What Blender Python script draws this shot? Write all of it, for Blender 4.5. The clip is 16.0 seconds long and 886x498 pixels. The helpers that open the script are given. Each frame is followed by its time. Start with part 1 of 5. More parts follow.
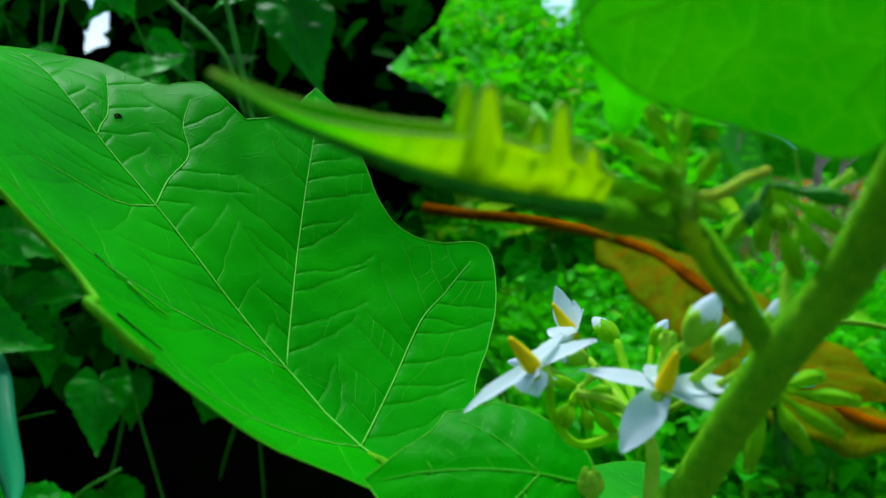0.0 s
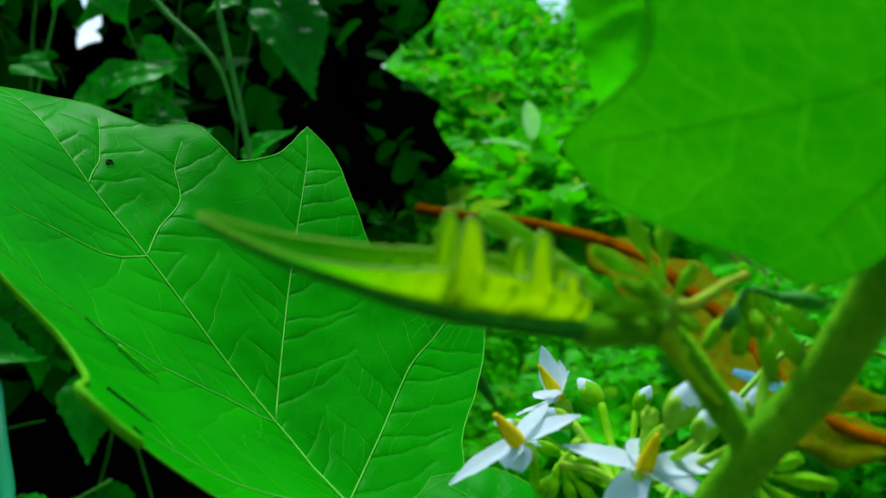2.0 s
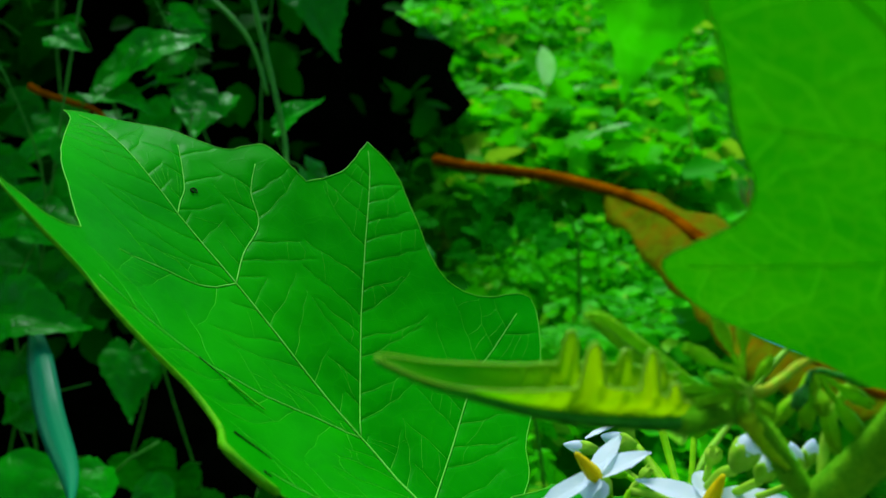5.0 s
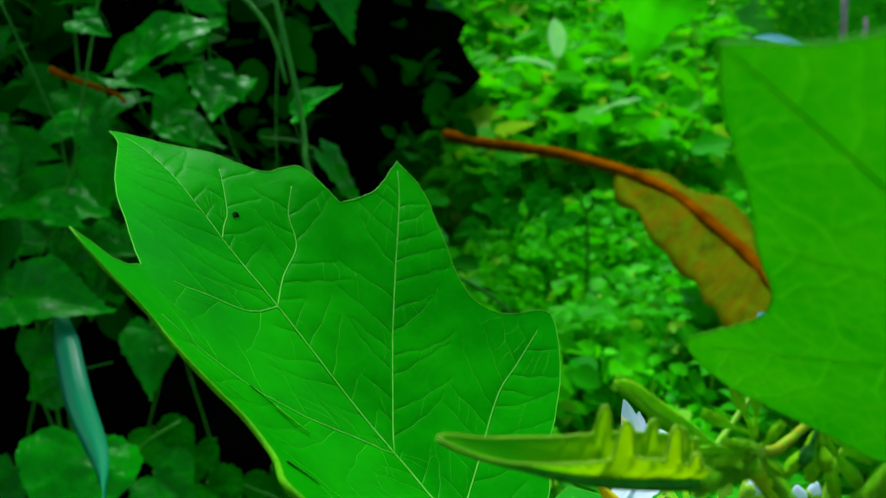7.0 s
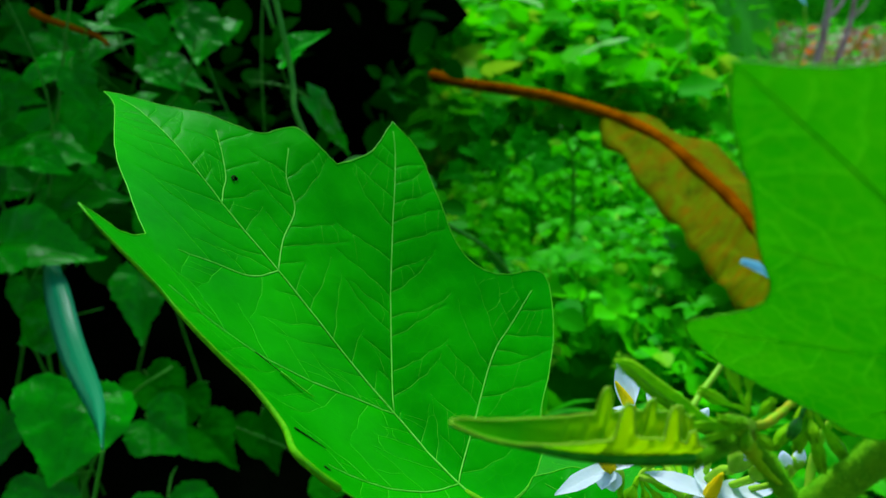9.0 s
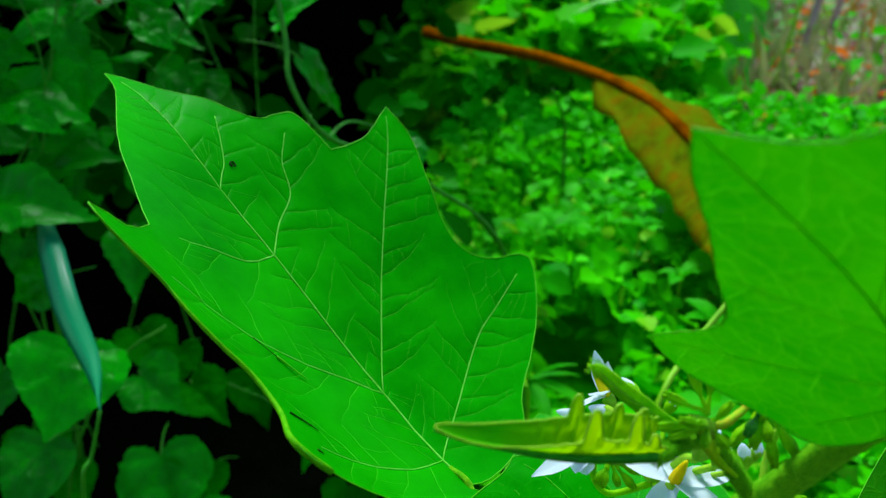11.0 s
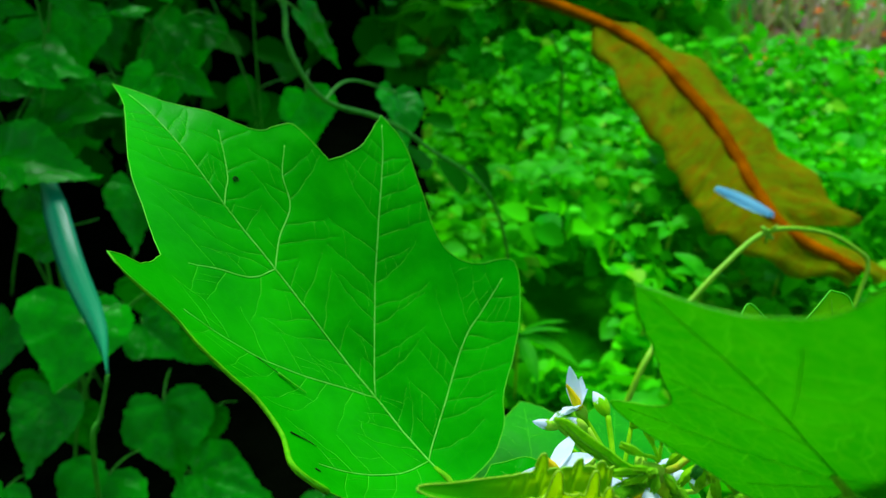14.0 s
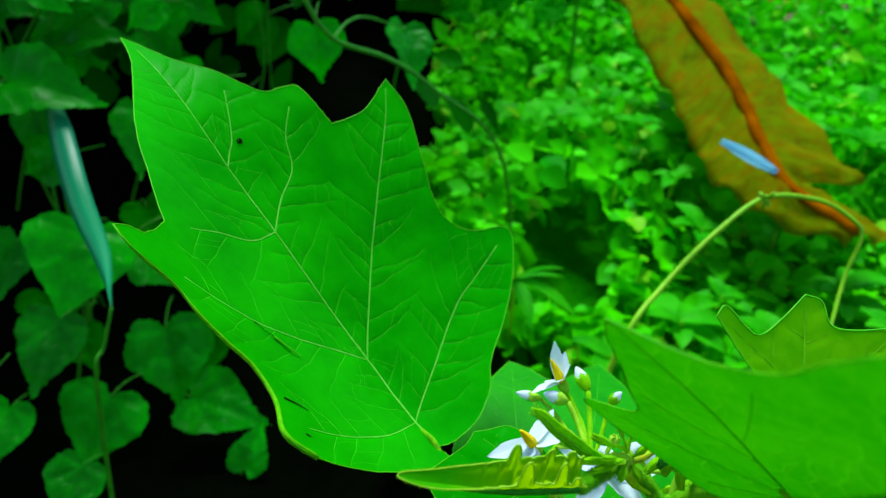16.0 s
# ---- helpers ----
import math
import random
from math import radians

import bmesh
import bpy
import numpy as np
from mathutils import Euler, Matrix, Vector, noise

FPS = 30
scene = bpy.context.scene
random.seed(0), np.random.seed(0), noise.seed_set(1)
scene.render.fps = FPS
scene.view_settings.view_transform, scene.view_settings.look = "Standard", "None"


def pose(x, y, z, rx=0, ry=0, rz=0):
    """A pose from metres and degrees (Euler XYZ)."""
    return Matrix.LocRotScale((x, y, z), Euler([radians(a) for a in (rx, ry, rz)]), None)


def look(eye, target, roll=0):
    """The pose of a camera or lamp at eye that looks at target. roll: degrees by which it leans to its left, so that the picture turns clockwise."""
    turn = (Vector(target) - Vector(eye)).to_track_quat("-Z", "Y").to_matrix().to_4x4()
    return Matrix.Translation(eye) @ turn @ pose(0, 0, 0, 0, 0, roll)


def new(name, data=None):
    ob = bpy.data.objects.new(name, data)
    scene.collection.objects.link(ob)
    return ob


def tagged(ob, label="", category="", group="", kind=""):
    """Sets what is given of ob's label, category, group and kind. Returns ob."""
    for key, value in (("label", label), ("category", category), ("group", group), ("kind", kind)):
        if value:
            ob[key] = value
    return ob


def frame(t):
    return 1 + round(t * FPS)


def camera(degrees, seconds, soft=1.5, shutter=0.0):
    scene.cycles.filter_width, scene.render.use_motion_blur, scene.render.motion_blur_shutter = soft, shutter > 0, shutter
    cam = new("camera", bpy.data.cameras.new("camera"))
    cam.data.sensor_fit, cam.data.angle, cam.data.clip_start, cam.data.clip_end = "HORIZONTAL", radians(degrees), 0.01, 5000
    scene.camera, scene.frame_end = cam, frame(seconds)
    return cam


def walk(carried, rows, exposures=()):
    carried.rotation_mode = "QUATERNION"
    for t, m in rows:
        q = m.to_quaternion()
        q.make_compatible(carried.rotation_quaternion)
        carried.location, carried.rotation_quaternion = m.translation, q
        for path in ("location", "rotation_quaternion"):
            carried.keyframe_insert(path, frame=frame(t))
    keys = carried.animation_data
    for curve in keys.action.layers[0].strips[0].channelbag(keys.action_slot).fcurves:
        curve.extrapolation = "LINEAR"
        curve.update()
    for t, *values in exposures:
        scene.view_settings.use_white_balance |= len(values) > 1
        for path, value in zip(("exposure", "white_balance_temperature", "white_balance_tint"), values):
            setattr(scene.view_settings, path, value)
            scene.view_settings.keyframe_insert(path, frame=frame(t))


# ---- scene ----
cam = camera(54.6, 16.0, soft=1.25)
METRES, EYE, TILT, LEAN, TURN = 0.15, 0.45, -8.0, 0.0, 0.0
ROWS = [
    (0.0, 0.0, 0.0, 0.0, 0.0, 0.0, -0.0),
    (0.5, -0.0031, -0.0016, -0.0011, -0.11, -0.12, -0.19),
    (1.0, 0.0031, -0.0031, 0.0109, -0.17, -0.13, -0.19),
    (1.5, 0.0073, -0.0062, 0.0487, -0.43, -0.27, -0.25),
    (2.0, 0.0064, -0.0141, 0.094, -0.47, -0.44, -0.41),
    (2.5, -0.0103, -0.0158, 0.1317, -0.41, -1.06, -0.33),
    (3.0, -0.0376, -0.031, 0.1621, -0.46, -1.65, -0.19),
    (3.5, -0.0595, -0.053, 0.1806, -0.47, -2.39, 0.09),
    (4.0, -0.0749, -0.0713, 0.1948, -0.22, -3.25, 0.19),
    (6.5, -0.1174, -0.1887, 0.3412, 0.62, -6.09, -0.37),
    (7.0, -0.1353, -0.2003, 0.3662, 0.62, -6.82, -0.62),
    (7.5, -0.1552, -0.2045, 0.3889, 0.58, -7.69, -0.96),
    (8.0, -0.1674, -0.2034, 0.4081, 0.24, -8.72, -0.89),
    (8.5, -0.1688, -0.2123, 0.4172, -0.18, -9.82, -1.08),
    (9.0, -0.1623, -0.2188, 0.4193, -0.43, -10.94, -0.88),
    (11.5, -0.1631, -0.2892, 0.5283, -1.0, -15.02, -2.32),
    (12.0, -0.1559, -0.2988, 0.5536, -1.33, -16.04, -2.29),
    (12.5, -0.144, -0.3146, 0.5922, -1.38, -16.67, -2.37),
    (13.0, -0.1438, -0.3282, 0.6326, -1.06, -17.34, -2.46),
    (13.5, -0.1528, -0.3333, 0.6753, -1.03, -18.23, -2.72),
    (14.0, -0.1589, -0.341, 0.717, -0.79, -19.06, -3.08),
    (14.5, -0.1591, -0.3483, 0.7488, -0.37, -20.14, -3.61),
    (15.0, -0.155, -0.3504, 0.7743, -0.09, -21.53, -4.12),
    (15.5, -0.1515, -0.3553, 0.8017, 0.14, -22.93, -4.71),
    (16.0, -0.1488, -0.3526, 0.8301, 0.49, -24.18, -5.57),
]
walk(cam, [(t, pose(0, 0, EYE, TILT, LEAN, TURN) @ pose(METRES * x, METRES * y, METRES * z, 90 + pitch, roll, yaw)) for t, x, y, z, yaw, pitch, roll in ROWS],
     exposures=[(0, 0.66), (4, 0.56), (7, 0.66), (9, 0.70), (12, 0.85), (16, 0.95)])
# close-up lens with a shallow depth of field
cam.data.dof.use_dof = True
cam.data.dof.focus_distance = 0.225
cam.data.dof.aperture_fstop = 20.0

# ---- light ----
SUN_ELEVATION, SUN_TURN = 60.0, 346.0
world = bpy.data.worlds.new("sky")
scene.world = world
world.use_nodes = True
wn = world.node_tree
sky = wn.nodes.new("ShaderNodeTexSky")
sky.sky_type, sky.sun_disc = "NISHITA", False
sky.ozone_density, sky.dust_density = 4.0, 0.3
sky.sun_elevation, sky.sun_rotation = radians(SUN_ELEVATION), radians(SUN_TURN)
wn.nodes["Background"].inputs["Strength"].default_value = 0.12
wn.links.new(sky.outputs["Color"], wn.nodes["Background"].inputs["Color"])
sun = new("sun", bpy.data.lights.new("sun", "SUN"))
sun.data.energy, sun.data.angle, sun.data.color = 3.1, radians(20), (0.88, 0.96, 1.0)
sun_way = Vector((math.sin(radians(SUN_TURN)) * math.cos(radians(SUN_ELEVATION)), math.cos(radians(SUN_TURN)) * math.cos(radians(SUN_ELEVATION)), math.sin(radians(SUN_ELEVATION))))
sun.matrix_world = look(sun_way * 5, (0, 0, 0))


# ---- materials ----
class Nodes:
    """A short hand for building one material."""

    def __init__(self, name):
        self.mat = bpy.data.materials.new(name)
        self.mat.use_nodes = True
        self.tree = self.mat.node_tree
        self.tree.nodes.clear()
        self.out = self.tree.nodes.new("ShaderNodeOutputMaterial")

    def add(self, kind, links=(), **values):
        n = self.tree.nodes.new(kind)
        if "operation" in values:
            n.operation = values["operation"]
        if "data_type" in values:
            n.data_type = values["data_type"]
        if "feature" in values:
            n.feature = values["feature"]
        if "clamp" in values:
            n.clamp = values["clamp"]
        for name, v in dict(links).items():
            if isinstance(v, bpy.types.NodeSocket):
                self.tree.links.new(v, n.inputs[name])
            else:
                n.inputs[name].default_value = v
        return n

    def mix(self, fac, a, b):
        n = self.add("ShaderNodeMix", data_type="RGBA")
        for i, v in ((0, fac), (6, a), (7, b)):
            if isinstance(v, bpy.types.NodeSocket):
                self.tree.links.new(v, n.inputs[i])
            else:
                n.inputs[i].default_value = (*v, 1) if i > 0 else v
        return n.outputs[2]

    def ramp(self, fac, lo, hi):
        n = self.add("ShaderNodeMapRange", {"Value": fac, "From Min": lo, "From Max": hi}, clamp=True)
        return n.outputs["Result"]


def leaf_material(name, dark, light, rough=0.42, trans=0.3, cell=260.0, blotch=38.0, net=0.35, bump=0.25, vary=0.0, net_colour=None, spots=None, coords="UV", spec=0.45, along=None, thin=0.09):
    """A leaf: two greens in blotches, a fine net of veins as relief, some light let through."""
    k = Nodes(name)
    co = k.add("ShaderNodeTexCoord").outputs[coords]
    warp = k.add("ShaderNodeTexNoise", {"Vector": co, "Scale": cell * 0.35, "Detail": 2.0})
    bent = k.add("ShaderNodeVectorMath", {0: warp.outputs["Color"], 3: 0.9 / cell}, operation="SCALE").outputs[0]
    bent = k.add("ShaderNodeVectorMath", {0: co, 1: bent}, operation="ADD").outputs[0]
    cells = k.add("ShaderNodeTexVoronoi", {"Vector": bent, "Scale": cell}, feature="DISTANCE_TO_EDGE").outputs["Distance"]
    line = k.ramp(cells, 0.0, thin)
    fine = k.add("ShaderNodeTexNoise", {"Vector": co, "Scale": cell * 4, "Detail": 3.0}).outputs["Fac"]
    big = k.add("ShaderNodeTexNoise", {"Vector": co, "Scale": blotch, "Detail": 4.0, "Roughness": 0.6}).outputs["Fac"]
    col = k.mix(k.ramp(big, 0.3, 0.7), dark, light)
    if along:
        sep = k.add("ShaderNodeSeparateXYZ", {0: co}).outputs["X"]
        col = k.mix(k.ramp(sep, along[1], along[2]), col, along[0])
    if net_colour:
        net_fac = k.add("ShaderNodeMath", {0: line, 1: -net}, operation="MULTIPLY").outputs[0]
        net_fac = k.add("ShaderNodeMath", {0: net_fac, 1: net}, operation="ADD").outputs[0]
        col = k.mix(net_fac, col, net_colour)
    if spots:
        rare = k.add("ShaderNodeTexNoise", {"Vector": co, "Scale": blotch * 2.3, "Detail": 5.0, "Roughness": 0.7}).outputs["Fac"]
        col = k.mix(k.ramp(rare, 0.34, 0.64), col, spots)
    if vary:
        rnd = k.add("ShaderNodeObjectInfo").outputs["Random"]
        hsv = k.add("ShaderNodeHueSaturation", {"Color": col})
        k.tree.links.new(k.add("ShaderNodeMapRange", {"Value": rnd, "To Min": 1 - vary, "To Max": 1 + vary}).outputs[0], hsv.inputs["Value"])
        col = hsv.outputs[0]
    height = k.add("ShaderNodeMath", {0: line, 1: 0.7}, operation="MULTIPLY").outputs[0]
    height = k.add("ShaderNodeMath", {0: fine, 1: 0.3, 2: height}, operation="MULTIPLY_ADD").outputs[0]
    relief = k.add("ShaderNodeBump", {"Height": height, "Strength": bump, "Distance": 0.0006}).outputs[0]
    rgh = k.add("ShaderNodeMapRange", {"Value": big, "To Min": rough - 0.08, "To Max": rough + 0.12}).outputs[0]
    front = k.add("ShaderNodeBsdfPrincipled", {"Base Color": col, "Roughness": rgh, "Normal": relief, "Specular IOR Level": spec})
    through_light = k.add("ShaderNodeBsdfTranslucent", {"Color": col})
    both = k.add("ShaderNodeMixShader", {0: trans, 1: front.outputs[0], 2: through_light.outputs[0]})
    k.tree.links.new(both.outputs[0], k.out.inputs["Surface"])
    return k.mat


def island_leaf_material(name, dark, light, rough=0.45, trans=0.25, rare=None, spec=0.3, share=0.07):
    """Foliage in one mesh: each leaf has its own shade."""
    k = Nodes(name)
    rnd = k.add("ShaderNodeNewGeometry").outputs["Random Per Island"]
    co = k.add("ShaderNodeTexCoord").outputs["Object"]
    n = k.add("ShaderNodeTexNoise", {"Vector": co, "Scale": 7.0, "Detail": 3.0}).outputs["Fac"]
    col = k.mix(rnd, dark, light)
    col = k.mix(k.ramp(n, 0.35, 0.7), col, [0.5 * (a + b) for a, b in zip(dark, light)])
    if rare:
        far = k.add("ShaderNodeMath", {0: rnd, 1: 1 - share}, operation="GREATER_THAN").outputs[0]
        col = k.mix(far, col, rare)
    fine = k.add("ShaderNodeTexNoise", {"Vector": co, "Scale": 300.0, "Detail": 2.0}).outputs["Fac"]
    relief = k.add("ShaderNodeBump", {"Height": fine, "Strength": 0.2, "Distance": 0.001}).outputs[0]
    front = k.add("ShaderNodeBsdfPrincipled", {"Base Color": col, "Roughness": rough, "Normal": relief, "Specular IOR Level": spec})
    both = k.add("ShaderNodeMixShader", {0: trans, 1: front.outputs[0], 2: k.add("ShaderNodeBsdfTranslucent", {"Color": col}).outputs[0]})
    k.tree.links.new(both.outputs[0], k.out.inputs["Surface"])
    return k.mat


def plain_material(name, a, b, scale, rough=0.6, bump=0.3, dist=0.0005, trans=0.0, detail=4.0, spec=0.4, lo=0.3, hi=0.7, velvet=None):
    """Two colours in grain of a given scale, with relief."""
    k = Nodes(name)
    co = k.add("ShaderNodeTexCoord").outputs["Object"]
    n = k.add("ShaderNodeTexNoise", {"Vector": co, "Scale": scale, "Detail": detail, "Roughness": 0.65}).outputs["Fac"]
    m = k.add("ShaderNodeTexNoise", {"Vector": co, "Scale": scale * 7, "Detail": 3.0}).outputs["Fac"]
    col = k.mix(k.ramp(n, lo, hi), a, b)
    relief = k.add("ShaderNodeBump", {"Height": m, "Strength": bump, "Distance": dist}).outputs[0]
    sh = k.add("ShaderNodeBsdfPrincipled", {"Base Color": col, "Roughness": rough, "Normal": relief, "Specular IOR Level": spec})
    if velvet:
        sh.inputs["Sheen Weight"].default_value, sh.inputs["Sheen Roughness"].default_value = 1.0, 0.35
        sh.inputs["Sheen Tint"].default_value = (*velvet, 1)
    sh = sh.outputs[0]
    if trans:
        sh = k.add("ShaderNodeMixShader", {0: trans, 1: sh, 2: k.add("ShaderNodeBsdfTranslucent", {"Color": col}).outputs[0]}).outputs[0]
    k.tree.links.new(sh, k.out.inputs["Surface"])
    return k.mat


LEAF = leaf_material("glossy_leaf", (0.0, 0.25, 0.0), (0.005, 0.43, 0.0), rough=0.36, trans=0.25, cell=190, blotch=22, net=0.08, bump=0.10, net_colour=(0.02, 0.52, 0.002), spec=0.018, thin=0.05)
LEAF_BACK = leaf_material("soft_leaf", (0.005, 0.25, 0.0), (0.024, 0.34, 0.0), rough=0.6, trans=0.62, cell=300, blotch=45, net=0.22, bump=0.3, net_colour=(0.07, 0.40, 0.002), spec=0.05)
LEAF_HERB = leaf_material("light_leaf", (0.0, 0.30, 0.0), (0.014, 0.44, 0.0), rough=0.5, trans=0.4, cell=300, blotch=50, net=0.1, bump=0.15, net_colour=(0.03, 0.6, 0.0), spec=0.08)
LEAF_YOUNG = leaf_material("young_leaf", (0.20, 0.84, 0.0), (0.34, 0.95, 0.001), rough=0.5, trans=0.8, cell=380, blotch=70, net=0.08, bump=0.12, net_colour=(0.34, 0.74, 0.004), spec=0.05)
LEAF_FOLD = leaf_material("folded_leaf", (0.22, 0.56, 0.0), (0.48, 0.74, 0.0), rough=0.5, trans=0.55, cell=420, blotch=150, net=0.05, bump=0.25, net_colour=(0.3, 0.6, 0.002), spec=0.05, along=((0.05, 0.56, 0.0), 0.016, 0.036))
VEIN = plain_material("leaf_vein", (0.10, 0.62, 0.02), (0.22, 0.78, 0.09), 300, rough=0.45, bump=0.1, trans=0.2, spec=0.05)
VEIN_FINE = plain_material("fine_leaf_vein", (0.02, 0.48, 0.002), (0.10, 0.64, 0.02), 300, rough=0.45, bump=0.1, trans=0.2, spec=0.05)
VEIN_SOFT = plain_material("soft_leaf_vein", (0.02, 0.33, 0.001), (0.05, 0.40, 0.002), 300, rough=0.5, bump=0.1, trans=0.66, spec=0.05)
VEIN_FAINT = plain_material("faint_leaf_vein", (0.05, 0.64, 0.0), (0.10, 0.74, 0.0), 300, rough=0.5, bump=0.1, trans=0.7, spec=0.03)
VEIN_DARK = plain_material("thick_soft_leaf_vein", (0.02, 0.46, 0.0), (0.06, 0.58, 0.0), 300, rough=0.5, bump=0.1, trans=0.6, spec=0.05)
# lighter than the blade: light caught along the margin, put into colour
RIM = plain_material("leaf_margin", (0.05, 0.58, 0.001), (0.13, 0.68, 0.003), 400, rough=0.5, bump=0.2, trans=0.3, spec=0.2)
ROLLED = plain_material("rolled_leaf_edge", (0.05, 0.42, 0.0), (0.14, 0.56, 0.002), 420, rough=0.6, bump=0.5, trans=0.2, spec=0.05)
SCAR = plain_material("leaf_scar", (0.002, 0.015, 0.0), (0.012, 0.04, 0.001), 500, rough=0.8, spec=0.1)
KNOB = plain_material("pale_knob", (0.26, 0.70, 0.0), (0.54, 0.84, 0.01), 260, rough=0.6, bump=0.6, trans=0.3, spec=0.02)
STEM = plain_material("hairy_stem", (0.05, 0.36, 0.0), (0.20, 0.56, 0.002), 420, rough=0.8, bump=0.8, dist=0.0006, detail=6, spec=0.1, velvet=(0.2, 0.7, 0.01))
FUZZ = plain_material("stem_hair", (0.12, 0.58, 0.002), (0.30, 0.74, 0.02), 300, rough=0.7, trans=0.4, spec=0.1)
GREEN = plain_material("bud_green", (0.16, 0.64, 0.0), (0.36, 0.80, 0.001), 350, rough=0.5, bump=0.4, trans=0.4, spec=0.05, velvet=(0.4, 0.9, 0.05))
# darker copy of the bud green, with shade painted in
SHADE_GREEN = plain_material("bud_shade_green", (0.004, 0.16, 0.0), (0.02, 0.30, 0.001), 350, rough=0.5, bump=0.4, trans=0.1, spec=0.2, velvet=(0.2, 0.6, 0.02))
CALYX = plain_material("calyx_yellow_green", (0.28, 0.68, 0.012), (0.52, 0.80, 0.06), 300, rough=0.5, bump=0.3, trans=0.35, spec=0.05)
PALE_RIM = plain_material("pale_leaf_rim", (0.30, 0.66, 0.004), (0.44, 0.76, 0.02), 300, rough=0.4, bump=0.2, trans=0.3, spec=0.4)
RUST = plain_material("rusty_stalk", (0.46, 0.32, 0.002), (0.20, 0.58, 0.003), 330, rough=0.7, bump=0.5, spec=0.15)
PETAL = plain_material("white_petal", (0.76, 0.88, 0.96), (0.86, 0.93, 0.98), 160, rough=0.55, bump=0.25, trans=0.45, spec=0.1)
ANTHER = plain_material("yellow_anther", (0.96, 0.80, 0.0), (0.98, 0.90, 0.006), 260, rough=0.5, bump=0.2, trans=0.5, spec=0.1)
VINE_LEAF = leaf_material("vine_leaf", (0.0, 0.18, 0.0), (0.002, 0.48, 0.0), rough=0.34, trans=0.25, cell=120, blotch=30, net=0.2, bump=0.7, vary=0.4, net_colour=(0.0, 0.21, 0.0), spec=0.09)
DULL = leaf_material("dull_broad_leaf", (0.0, 0.12, 0.0), (0.004, 0.28, 0.0), rough=0.6, trans=0.3, cell=90, blotch=22, net=0.3, bump=0.3, net_colour=(0.004, 0.30, 0.0), spec=0.01)
BROAD = leaf_material("smooth_bright_leaf", (0.02, 0.52, 0.0), (0.06, 0.68, 0.0), rough=0.5, trans=0.7, cell=60, blotch=12, net=0.15, bump=0.1, net_colour=(0.08, 0.7, 0.01), spec=0.02)
VINE_STEM = plain_material("vine_stem", (0.01, 0.20, 0.001), (0.04, 0.32, 0.003), 120, rough=0.55, spec=0.2)
TENDRIL = plain_material("tendril_green", (0.13, 0.44, 0.0), (0.22, 0.56, 0.002), 120, rough=0.5, spec=0.2)
BLADE = leaf_material("blue_green_blade", (0.0, 0.18, 0.05), (0.006, 0.34, 0.12), rough=0.28, trans=0.15, cell=60, blotch=60, net=0.0, bump=0.2, spec=0.5)
DRY = leaf_material("dry_leaf", (0.08, 0.16, 0.0), (0.62, 0.30, 0.0), rough=0.8, trans=0.65, cell=45, blotch=22, net=0.3, bump=0.8, net_colour=(0.30, 0.08, 0.0), spots=(0.26, 0.42, 0.0), spec=0.02)
DRY_RIB = plain_material("dry_midrib", (0.10, 0.026, 0.0), (0.32, 0.09, 0.0), 25, rough=0.8, spec=0.0)
PALE = plain_material("pale_leaf_back", (0.18, 0.62, 0.72), (0.32, 0.74, 0.82), 60, rough=0.4, trans=0.4)
# the hedge's inner shade as a near-black colour
SHADE_BLACK = plain_material("shade_black", (0.0006, 0.0012, 0.0003), (0.002, 0.0035, 0.001), 14, rough=0.95, bump=0.8, dist=0.01, detail=8, spec=0.0)
HERB = plain_material("soft_herb_leaf", (0.004, 0.34, 0.0), (0.05, 0.58, 0.004), 30, rough=0.5, trans=0.4, spec=0.04)
SHINY = plain_material("shining_pale_leaf", (0.22, 0.70, 0.10), (0.40, 0.80, 0.30), 12, rough=0.3, trans=0.35, spec=0.5)


